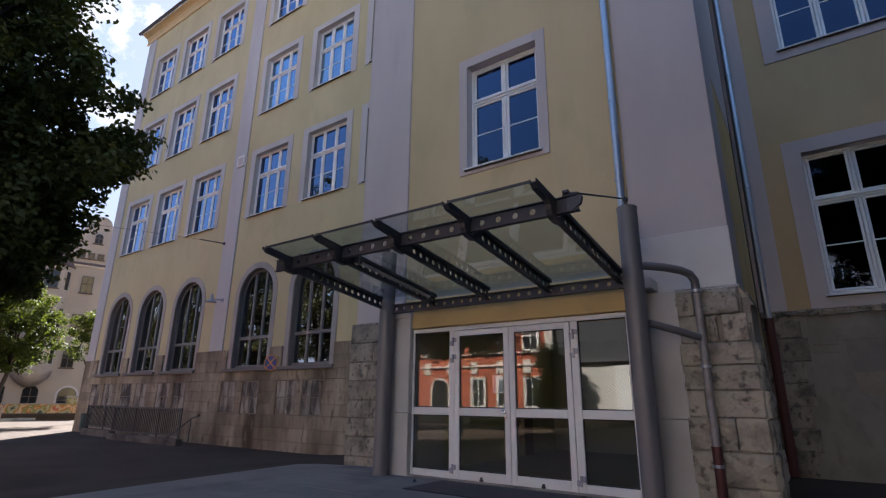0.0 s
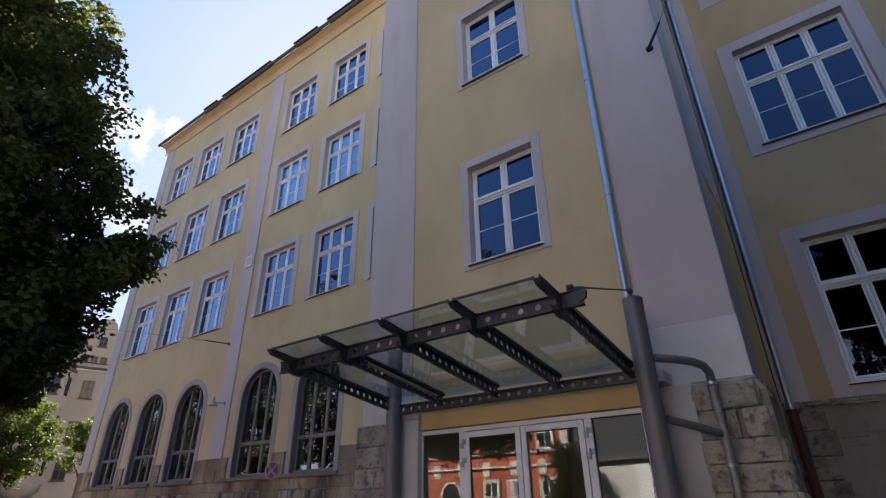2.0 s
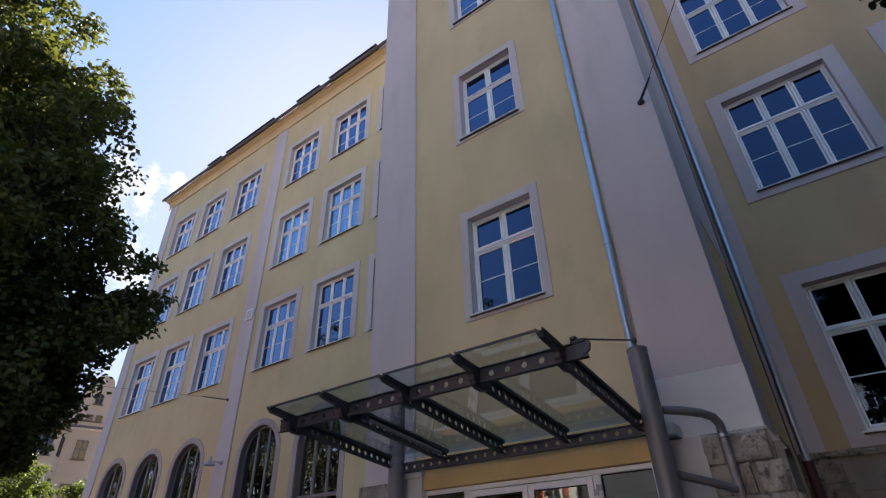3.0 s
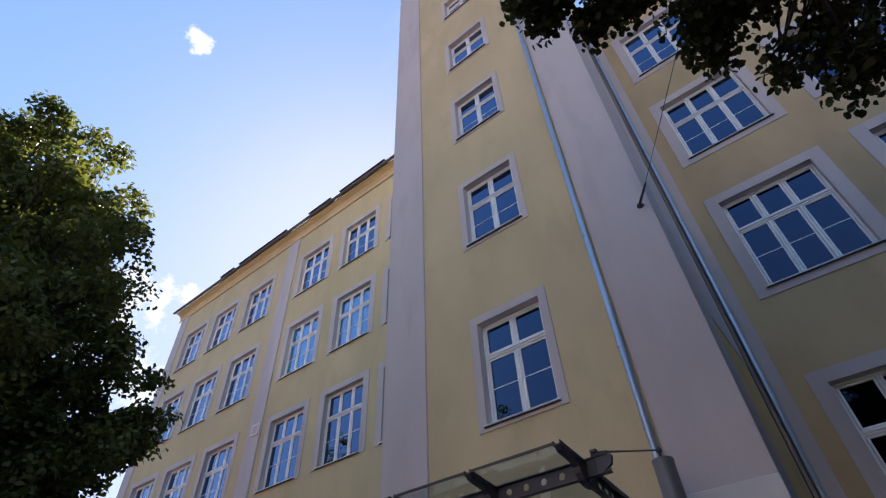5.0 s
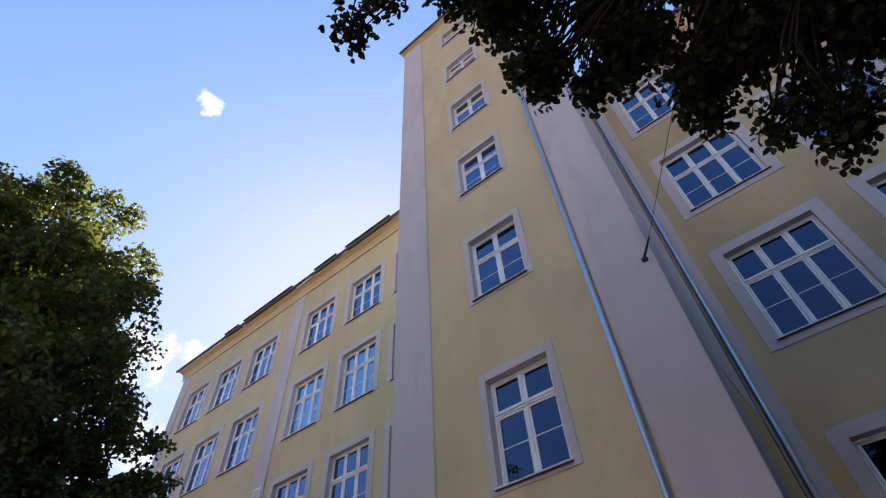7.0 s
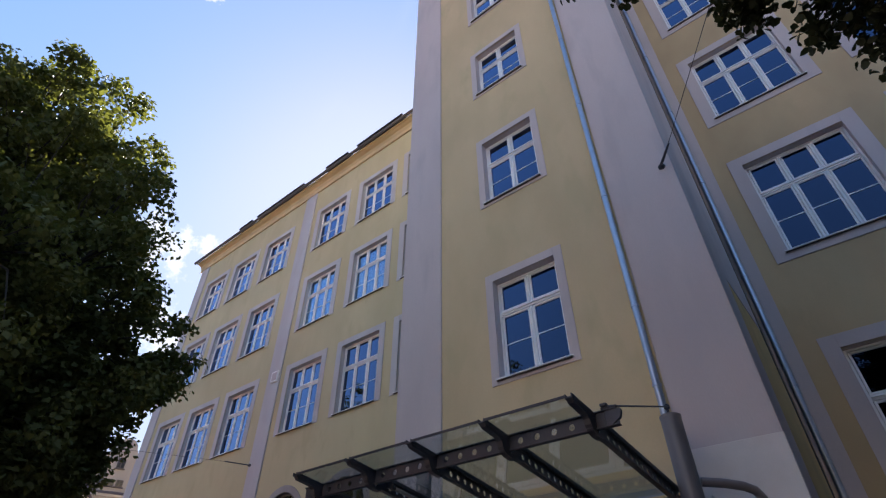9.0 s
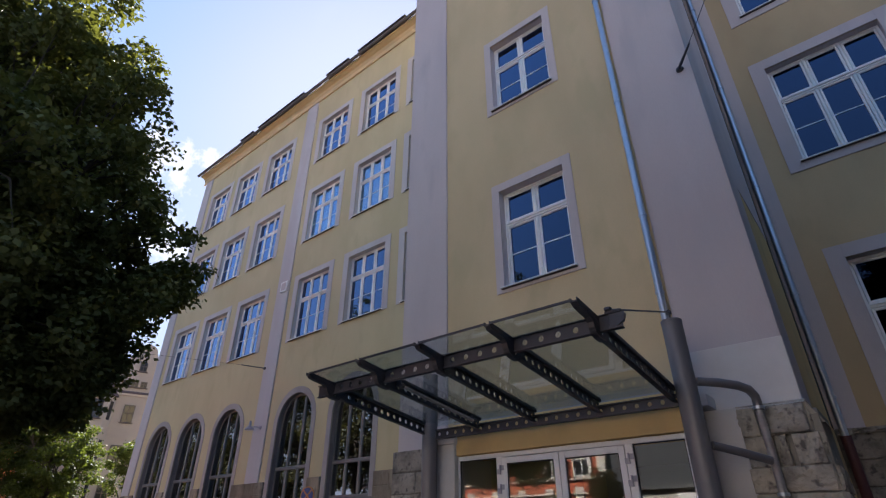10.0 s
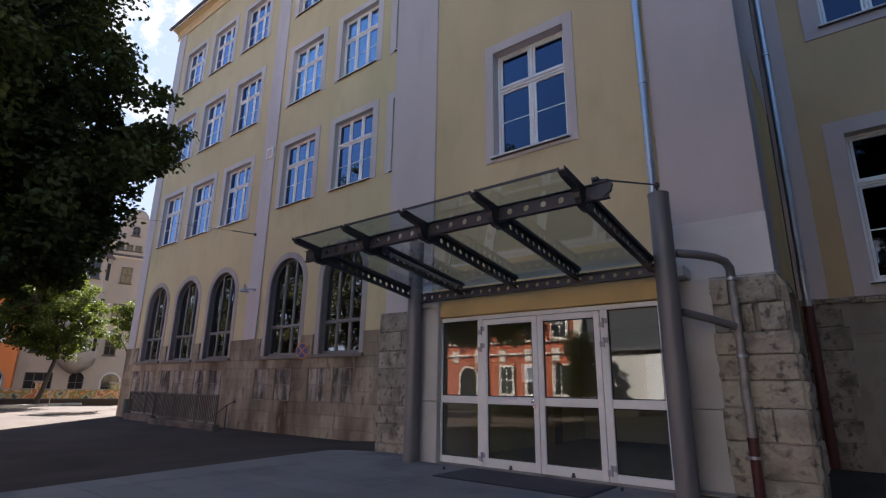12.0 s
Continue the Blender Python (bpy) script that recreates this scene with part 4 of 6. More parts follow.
def holed_web(length, height, thick, first_hole, pitch, count, radius, along):
    """A steel web with a row of round holes; along(u, v, w) places length, height and thickness."""
    m = Mesh()
    m.weld = True
    n = 12
    edges = [0.0]
    for i in range(count):
        c = first_hole + i * pitch
        edges += [c - pitch * 0.48, c + pitch * 0.48]
    edges.append(length)
    hole_cells = {1 + 2 * i: first_hole + i * pitch for i in range(count)}
    for i in range(len(edges) - 1):
        a, b = edges[i], edges[i + 1]
        if b - a < 1e-4:
            continue
        for w, flip in ((-thick / 2, False), (thick / 2, True)):
            if i not in hole_cells:
                f = (0, 1, 2, 3)
                m.add([along(a, 0, w), along(b, 0, w), along(b, height, w), along(a, height, w)], [f[::-1] if flip else f])
                continue
            c = hole_cells[i]
            rim, box_pts = [], []
            for j in range(n):
                t = 2 * math.pi * (j + 0.5) / n
                cx, cz = math.cos(t), math.sin(t)
                rim.append(along(c + radius * cx, height / 2 + radius * cz, w))
                s = min((b - a) / 2 / max(abs(cx), 1e-6), height / 2 / max(abs(cz), 1e-6))
                box_pts.append(along(c + s * cx, height / 2 + s * cz, w))
            corners = [along(b, height, w), along(a, height, w), along(a, 0, w), along(b, 0, w)]
            faces = []
            pts = rim + box_pts + corners
            for j in range(n):
                jj = (j + 1) % n
                t0, t1 = 2 * math.pi * (j + 0.5) / n, 2 * math.pi * (j + 1.5) / n
                ring = [j, n + j]
                for q2 in range(4):
                    ang = [math.atan2(height / 2, (b - a) / 2), math.pi - math.atan2(height / 2, (b - a) / 2), math.pi + math.atan2(height / 2, (b - a) / 2), 2 * math.pi - math.atan2(height / 2, (b - a) / 2)][q2]
                    if t0 < ang < t1 or t0 < ang + 2 * math.pi < t1:
                        ring.append(2 * n + q2)
                ring += [n + jj, jj]
                faces.append(tuple(ring if flip else ring[::-1]))
            m.add(pts, faces)
        if i in hole_cells:
            c = hole_cells[i]
            r0 = [along(c + radius * math.cos(2 * math.pi * (j + 0.5) / n), height / 2 + radius * math.sin(2 * math.pi * (j + 0.5) / n), -thick / 2) for j in range(n)]
            r1 = [along(c + radius * math.cos(2 * math.pi * (j + 0.5) / n), height / 2 + radius * math.sin(2 * math.pi * (j + 0.5) / n), thick / 2) for j in range(n)]
            m.add(r0 + r1, [(j, (j + 1) % n, n + (j + 1) % n, n + j) for j in range(n)])
    return m


def slanted(x):
    length = math.hypot(BACK_Y - TIP_Y, BACK_Z - TIP_Z)
    cy, cz = (BACK_Y - TIP_Y) / length, (BACK_Z - TIP_Z) / length

    def along(u, v, w):
        return (x + w, TIP_Y + cy * u - cz * (v - 0.15) * 0, TIP_Z + cz * u + (v - 0.15))
    return length, along


for x in BEAM_X:
    length, along = slanted(x)
    web = holed_web(length - 0.42, 0.14, 0.012, 0.42, 0.145, 14, 0.033, lambda u, v, w: along(u + 0.40, v, w))
    beam = part("beam", web, STEEL, canopy, "dark perforated steel roof beam")
    fl = Mesh()
    for v0, v1, half in ((0.14, 0.155, 0.04), (-0.012, 0.0, 0.035)):
        u0 = 0.0 if v0 > 0 else 0.38
        pts = [along(u, v, w) for u in (u0, length) for w in (-half, half) for v in (v0, v1)]
        fl.add(pts, [(0, 1, 3, 2), (4, 6, 7, 5), (0, 4, 5, 1), (2, 3, 7, 6), (1, 5, 7, 3), (0, 2, 6, 4)])
    part("flange", fl, STEEL, beam)
    for s in (-1, 1):
        lip = Mesh()
        pts = [along(u, v, s * w) for u in (0.0, length) for w in (0.030, 0.042) for v in (0.155, 0.185)]
        lip.add(pts, [(0, 1, 3, 2), (4, 6, 7, 5), (0, 4, 5, 1), (2, 3, 7, 6), (1, 5, 7, 3), (0, 2, 6, 4)])
        part("glass_lip", lip, STEEL, beam)
    # curved bracket under the tip, down to the cross beam
    prof = [(0.02, 0.14), (0.42, 0.14), (0.66, 0.14), (0.64, 0.00), (0.60, -0.045), (0.46, -0.05), (0.40, -0.03), (0.36, 0.02), (0.345, 0.07), (0.30, 0.10), (0.05, 0.108)]
    br = Mesh()
    nn = len(prof)
    pts = [along(u, v, w) for w in (-0.035, 0.035) for u, v in prof]
    br.add(pts, [tuple(range(nn)), tuple(reversed(range(nn, 2 * nn)))] + [(i, nn + i, nn + (i + 1) % nn, (i + 1) % nn) for i in range(nn)])
    br_ob = part("bracket", br, STEEL, canopy, "curved steel bracket plate")
    p = along(0.50, 0.0, 0)
    part("bolt", Mesh().tube([(x - 0.05, p[1], p[2]), (x + 0.05, p[1], p[2])], 0.018, 8), CHROME, br_ob)
cb_z = 3.09
front = holed_web(4.86, 0.155, 0.012, 0.30, 0.2125, 21, 0.037, lambda u, v, w: (-6.58 + u, 4.86 + w, cb_z + v))
cross = part("cross_beam", front, STEEL, canopy, "dark perforated steel front cross beam")
part("flange", Mesh().box(-6.58, -1.72, 4.825, 4.895, cb_z - 0.012, cb_z, 0.003).box(-6.58, -1.72, 4.825, 4.895, cb_z + 0.155, cb_z + 0.167, 0.003), STEEL, cross)
part("end_plate", Mesh().slab_xz([(-1.80, cb_z), (-1.70, cb_z + 0.06), (-1.68, cb_z + 0.13), (-1.69, cb_z + 0.155), (-1.85, cb_z + 0.155), (-1.85, cb_z)], 4.84, 4.88), STEEL, cross)
backb = holed_web(4.26, 0.12, 0.012, 0.12, 0.175, 24, 0.031, lambda u, v, w: (-6.13 + u, 7.09 + w, 2.72 + v))
bb = part("back_beam", backb, STEEL, canopy, "dark perforated steel back beam")
part("flange", Mesh().box(-6.13, -1.87, 7.05, 7.13, 2.70, 2.72, 0.003).box(-6.13, -1.87, 7.05, 7.13, 2.84, 2.86, 0.003), STEEL, bb)
for a, b in zip(BEAM_X, BEAM_X[1:]):
    gl = Mesh()
    pts = [(x, TIP_Y + 0.02 + (BACK_Y - TIP_Y) * u, TIP_Z + (BACK_Z - TIP_Z) * u + dz) for u in (0, 1) for x in (a + 0.034, b - 0.034) for dz in (0.012, 0.024)]
    gl.add(pts, [(0, 1, 3, 2), (4, 6, 7, 5), (0, 4, 5, 1), (2, 3, 7, 6), (1, 5, 7, 3), (0, 2, 6, 4)])
    pane = part("glass_panel", gl, CANOPY_GLASS, canopy, "greenish clear canopy glass panel")
    pane.visible_shadow = False
    part("edge_trim", Mesh().box(a + 0.034, b - 0.034, TIP_Y - 0.002, TIP_Y + 0.016, TIP_Z + 0.002, TIP_Z + 0.026), STEEL, pane)
tube_y = [(-5.06, TIP_Y + 0.75 + 1.7 * u, TIP_Z - 0.11 + SLOPE * (0.75 + 1.7 * u)) for u in (0, 1)]
tl = thing("tube_light", "slim grey tube light fixed under the canopy", "light", tube_y[0])
part("tube", Mesh().tube([(0, 0, 0), tuple(Vector(tube_y[1]) - Vector(tube_y[0]))], 0.026, 10), DULL_PIPE, tl, "", True)
for u in (0.0, 1.0):
    c = (Vector(tube_y[1]) - Vector(tube_y[0])) * u
    part("end_cap", Mesh().tube([c - Vector((0, 0.03, 0)), c + Vector((0, 0.03, 0))], 0.036, 10), STEEL, tl)
    part("bracket", Mesh().box(-0.1, 0.0, c[1] - 0.012, c[1] + 0.012, c[2] + 0.0, c[2] + 0.09), STEEL, tl)
for x in (-6.21, -1.82):
    col = thing("column", "round grey painted steel canopy column", "column", (x, 7.06, ground_z(x, 7)), "canopy columns")
    part("shaft", Mesh().tube([(0, 0, -0.02), (0, 0, 3.80)], 0.136, 28, False), COLUMN_PAINT, col, "", True)
    part("cap", Mesh().tube([(0, 0, 3.795), (0, 0, 3.83), (0, 0, 3.845)], [0.141, 0.141, 0.12], 28), COLUMN_PAINT, col)
    part("fitting", Mesh().tube([(0.0, -0.03, 3.845), (0.0, -0.03, 3.99)], 0.018, 8).box(-0.035, 0.035, -0.05, -0.01, 3.92, 3.98, 0.008), STEEL, col)
rod = thing("tie_rod", "thin steel tie rod from column head to canopy", "tie rod")
part("rod", Mesh().tube([(-1.74, 4.86, 3.275), (-1.80, 7.03, 3.95)], 0.011, 8), STEEL, rod)
part("clevis", Mesh().tube([(-1.85, 4.85, 3.10), (-1.85, 4.85, 3.31)], 0.012, 8).tube([(-1.89, 4.86, 3.275), (-1.80, 4.86, 3.275), (-1.72, 4.86, 3.275)], [0.018, 0.026, 0.014], 8), STEEL, rod)
part("nut", Mesh().box(-1.885, -1.815, 4.82, 4.88, 3.29, 3.325, 0.006), STEEL, rod)
rod2 = thing("tie_rod", "thin steel tie rod from column head to canopy", "tie rod")
part("rod", Mesh().tube([(-6.52, 4.86, 3.26), (-6.17, 7.03, 3.88)], 0.011, 8), STEEL, rod2)


# ---- downpipes ----
def clamp(parent, x, y, z, r):
    part("clamp", Mesh().tube([(x, y, z - 0.018), (x, y, z + 0.018)], r + 0.012, 12).box(x - 0.015, x + 0.015, y, y + 0.14, z - 0.012, z + 0.012), ZINC, parent)


dp = thing("downpipe", "zinc rainwater downpipe running down the tower front", "downpipe")
part("pipe", Mesh().tube([(-2.08, Y_TOWER - 0.14, z) for z in (TOWER_TOP + 0.4, 20, 12, 6, 4.2, 3.86)], 0.058, 14, True), ZINC, dp, "", True)
for z in (29, 26, 23.2, 20.4, 17.6, 14.8, 11.8, 8.7, 6.05, 4.6):
    clamp(dp, -2.08, Y_TOWER - 0.14, z, 0.058)
part("outlet", Mesh().tube([(-2.08, Y_TOWER - 0.14, 3.9), (-2.05, Y_TOWER - 0.25, 3.7), (-1.92, 7.4, 3.5), (-1.82, 7.12, 3.4)], 0.055, 12), ZINC, dp, "", True)
dp2 = thing("downpipe", "zinc downpipe with red cast iron foot in the corner", "downpipe")
px, py = -0.56, Y_MAIN - 0.14
part("pipe", Mesh().tube([(px, py, z) for z in (EAVES + 0.5, 15, 9, 4, 2.72)], 0.06, 14), ZINC, dp2, "", True)
part("foot", Mesh().tube([(px, py, 2.74), (px, py, 2.6), (px, py, 0.0)], [0.09, 0.082, 0.082], 14), RED_PIPE, dp2, "red-brown cast iron standpipe", True)
for z in (20, 17, 14, 11, 8, 5.4, 3.4, 2.45, 1.3, 0.5):
    clamp(dp2, px, py, z, 0.066)
dp3 = thing("downpipe", "grey branch pipe from the column into a red standpipe", "downpipe")
vx, vy = -1.15, 7.6
bend = [(-1.68, 7.1, 2.98), (-1.45, 7.22, 2.95), (-1.28, 7.38, 2.92), (-1.19, 7.50, 2.88), (vx, 7.58, 2.80), (vx, vy, 2.70), (vx, vy, 2.62)]
part("elbow", Mesh().tube(bend, 0.056, 12), COLUMN_PAINT, dp3, "grey painted bent pipe", True)
part("branch", Mesh().tube([(-1.68, 7.1, 2.20), (-1.42, 7.34, 2.12), (vx - 0.02, vy - 0.03, 2.03)], 0.05, 12), COLUMN_PAINT, dp3, "grey painted branch pipe", True)
part("pipe", Mesh().tube([(vx, vy, 2.64), (vx, vy, 1.5), (vx, vy, 0.66)], 0.047, 12), DULL_PIPE, dp3, "weathered grey downpipe", True)
part("foot", Mesh().tube([(vx, vy, 0.68), (vx, vy, 0.62), (vx, vy, 0.0)], [0.064, 0.058, 0.058], 12), RED_PIPE, dp3, "red-brown cast iron standpipe", True)
for z in (2.66, 1.66, 0.45):
    clamp(dp3, vx, vy, z, 0.056)

# ---- small fittings on the walls ----
eye = thing("cable_anchor", "dark wall anchor holding a street cable", "cable anchor", (-0.88, Y_TOWER - 0.05, 8.84))
part("plate", Mesh().tube([(0, 0, 0), (0, -0.03, 0), (0, -0.06, 0)], [0.07, 0.065, 0.03], 12), STEEL, eye)
part("insulator", Mesh().tube([(0, -0.05, 0), (0.06, -0.12, 0.01), (0.32, -0.5, 0.0)], [0.022, 0.03, 0.018], 8), STEEL, eye)
part("cable", Mesh().tube([(0.3, -0.48, 0.0), (5.0, -7.8, -0.12), (9.6, -14.85, 0.05)], 0.0055, 6), STEEL, eye, "thin street cable")
hook = thing("cable_anchor", "dark wall anchor holding a thin wire", "cable anchor", (-19.2, Y_MAIN - 0.06, 7.36))
part("plate", Mesh().tube([(0, 0, 0), (0, -0.05, 0)], 0.06, 10), STEEL, hook)
part("insulator", Mesh().tube([(0, -0.05, 0), (-0.42, -0.85, 0.04)], 0.022, 8), STEEL, hook)
part("cable", Mesh().tube([(-0.42, -0.85, 0.04), (-6, -12.5, 0.0), (-12, -25, 0.5)], 0.007, 6), STEEL, hook, "thin street wire")
lamp = thing("wall_lamp", "pale enamel wall lamp on a short arm", "lamp", (-18.8, Y_MAIN - 0.06, 4.95))
part("wall_plate", Mesh().tube([(0, 0, 0), (0, -0.04, 0)], 0.07, 12), LAMP_WHITE, lamp)
part("arm", Mesh().tube([(0, -0.03, 0), (-0.08, -0.16, 0.02), (-0.20, -0.32, 0.0)], 0.022, 8), LAMP_WHITE, lamp)
part("shade", Mesh().tube([(-0.21, -0.34, 0.22), (-0.21, -0.34, 0.12), (-0.21, -0.34, 0.03), (-0.21, -0.34, -0.06), (-0.21, -0.34, -0.11)], [0.035, 0.045, 0.06, 0.17, 0.19], 20), LAMP_WHITE, lamp, "pale bell-shaped shade", True)
box_ob = thing("junction_box", "small pale square box on the facade", "box", (-18.72, Y_MAIN - 0.06, 10.95))
part("body", Mesh().box(-0.24, 0.24, -0.07, 0.0, -0.25, 0.25, 0.015), WHITE, box_ob)
part("lid", Mesh().box(-0.17, 0.17, -0.082, -0.069, -0.18, 0.18, 0.008), LILAC, box_ob)
sign = thing("parking_sign", "round no-stopping sign, faded orange cross on blue", "sign", (-15.22, Y_MAIN - 0.16, 2.40), turn=14)
part("disc", Mesh().tube([(0, 0, 0), (0, -0.02, 0)], 0.278, 32), SIGN_ORANGE, sign, "orange rim", True)
part("field", Mesh().tube([(0, -0.02, 0), (0, -0.024, 0)], 0.238, 32), SIGN_BLUE, sign, "blue field")
cross_m = Mesh()
for s in (-1, 1):
    a = radians(45 * s)
    u, w = Vector((math.cos(a), 0, math.sin(a))), Vector((-math.sin(a), 0, math.cos(a)))
    yy = -0.027 - 0.002 * s
    cross_m.add([u * 0.23 + w * 0.022 + Vector((0, yy, 0)), u * -0.23 + w * 0.022 + Vector((0, yy, 0)), u * -0.23 - w * 0.022 + Vector((0, yy, 0)), u * 0.23 - w * 0.022 + Vector((0, yy, 0))], [(0, 1, 2, 3)])
part("cross", cross_m, SIGN_ORANGE, sign, "orange cross")
part("bracket", Mesh().box(-0.03, 0.03, 0.0, 0.09, -0.2, 0.2), ZINC, sign)


# ---- railing at the basement steps ----
def railing(x0, x1, y, z0, z1, label):
    r = thing("railing", label, "railing", (x0, y, z0), "railings at the basement steps")
    n = x1 - x0
    h = z1 - z0
    part("top_rail", Mesh().box(0, n, -0.025, 0.025, h - 0.04, h, 0.008), RAIL_STEEL, r)
    part("bottom_rail", Mesh().box(0, n, -0.02, 0.02, 0.10, 0.14, 0.006), RAIL_STEEL, r)
    bar = Mesh().box(-0.014, 0.014, -0.014, 0.014, 0.14, h - 0.04).data("bar", RAIL_STEEL)
    post = Mesh().box(-0.025, 0.025, -0.025, 0.025, 0.0, h - 0.04, 0.006).data("post", RAIL_STEEL)
    count = int(n / 0.125)
    for i in range(count + 1):
        ob = part("post" if i % 14 == 0 or i == count else "bar", post if i % 14 == 0 or i == count else bar, None, r)
        ob.location.x = 0.02 + (n - 0.04) * i / count
    return r


setting("steps_kerb", Mesh().box(-23.75, -18.55, 10.3, 10.55, -0.6, -0.18, 0.02), GRIMY_KERB, "low stained concrete kerb under the railing", "kerb")
setting("steps_kerb_far", Mesh().box(-27.4, -24.6, 10.75, 11.0, -0.6, -0.12, 0.02), GRIMY_KERB, "low stained concrete kerb under the railing", "kerb")
railing(-23.7, -18.6, 10.42, -0.19, 0.86, "grey metal bar railing above the basement steps")
railing(-27.3, -23.75, 10.86, -0.13, 0.88, "grey metal bar railing beside the stair opening")
hr = thing("handrail", "dark slanted handrail at the end of the railing", "handrail", (-18.55, 10.5, -0.3))
part("rail", Mesh().tube([(-1.4, 0.2, 0.05), (0.15, 0.2, 0.82), (0.55, 0.2, 0.92)], 0.022, 8), STEEL, hr)
part("post", Mesh().tube([(0.1, 0.2, 0.0), (0.1, 0.2, 0.8)], 0.02, 8), STEEL, hr)
part("knob", Mesh().tube([(0.53, 0.2, 0.915), (0.6, 0.2, 0.93)], 0.035, 8), STEEL, hr)
bin_ob = thing("litter_bin", "dark green plastic litter bin by the wall", "bin", (-28.0, 11.1, -0.38))
part("body", Mesh().tube([(0, 0, 0.12), (0, 0, 0.16), (0, 0, 0.82)], [0.16, 0.17, 0.2], 16), BIN_GREEN, bin_ob, "", True)
part("rim", Mesh().tube([(0, 0, 0.82), (0, 0, 0.87)], 0.215, 16), BIN_GREEN, bin_ob)
part("foot", Mesh().tube([(0, 0, 0.0), (0, 0, 0.14)], 0.06, 8), STEEL, bin_ob)


# ---- trees ----
def leaf_cloud(name, mat, centres, size, rng, parent, label, simple=False, facing=0.0):
    """Many small folded leaves in one mesh."""
    n = len(centres)
    if simple:
        base = np.array([(0, 0, 0), (-0.40, 0.48, 0.08), (0, 1.05, -0.03), (0.40, 0.48, 0.08)])
        quads = np.array([(0, 3, 2, 1)])
    else:
        base, quads = None, np.array([(0, 3, 2, 1), (0, 5, 4, 3)])
    if base is None:
        base = np.array([(0, 0, 0), (-0.42, 0.30, 0.10), (-0.36, 0.72, 0.07), (0, 1.05, -0.04), (0.36, 0.72, 0.07), (0.42, 0.30, 0.10)])
    out = rng.normal(size=(n, 3))
    out[:, 2] = out[:, 2] * 0.5 - 0.55
    out /= np.linalg.norm(out, axis=1, keepdims=True)
    up = rng.normal(size=(n, 3)) * 0.5 + (0, 0, 0.75) + facing * 0.9
    side = np.cross(out, up)
    side /= np.linalg.norm(side, axis=1, keepdims=True) + 1e-9
    nor = np.cross(side, out)
    s = size * rng.uniform(0.65, 1.25, size=(n, 1, 1))
    v = centres[:, None, :] + s * (base[None, :, 0:1] * side[:, None, :] + base[None, :, 1:2] * out[:, None, :] + base[None, :, 2:3] * nor[:, None, :])
    me = bpy.data.meshes.new(name)
    me.vertices.add(n * len(base))
    me.vertices.foreach_set("co", v.reshape(-1).astype(np.float32))
    nv, nf = len(base), len(quads)
    idx = (quads[None] + (np.arange(n) * nv)[:, None, None]).reshape(-1)
    me.loops.add(n * 4 * nf)
    me.loops.foreach_set("vertex_index", idx.astype(np.int32))
    me.polygons.add(n * nf)
    me.polygons.foreach_set("loop_start", np.arange(0, n * 4 * nf, 4, dtype=np.int32))
    me.update(calc_edges=True)
    me.materials.append(mat)
    ob = part(name, me, mat, parent, label)
    return tagged(ob, kind="stuff")


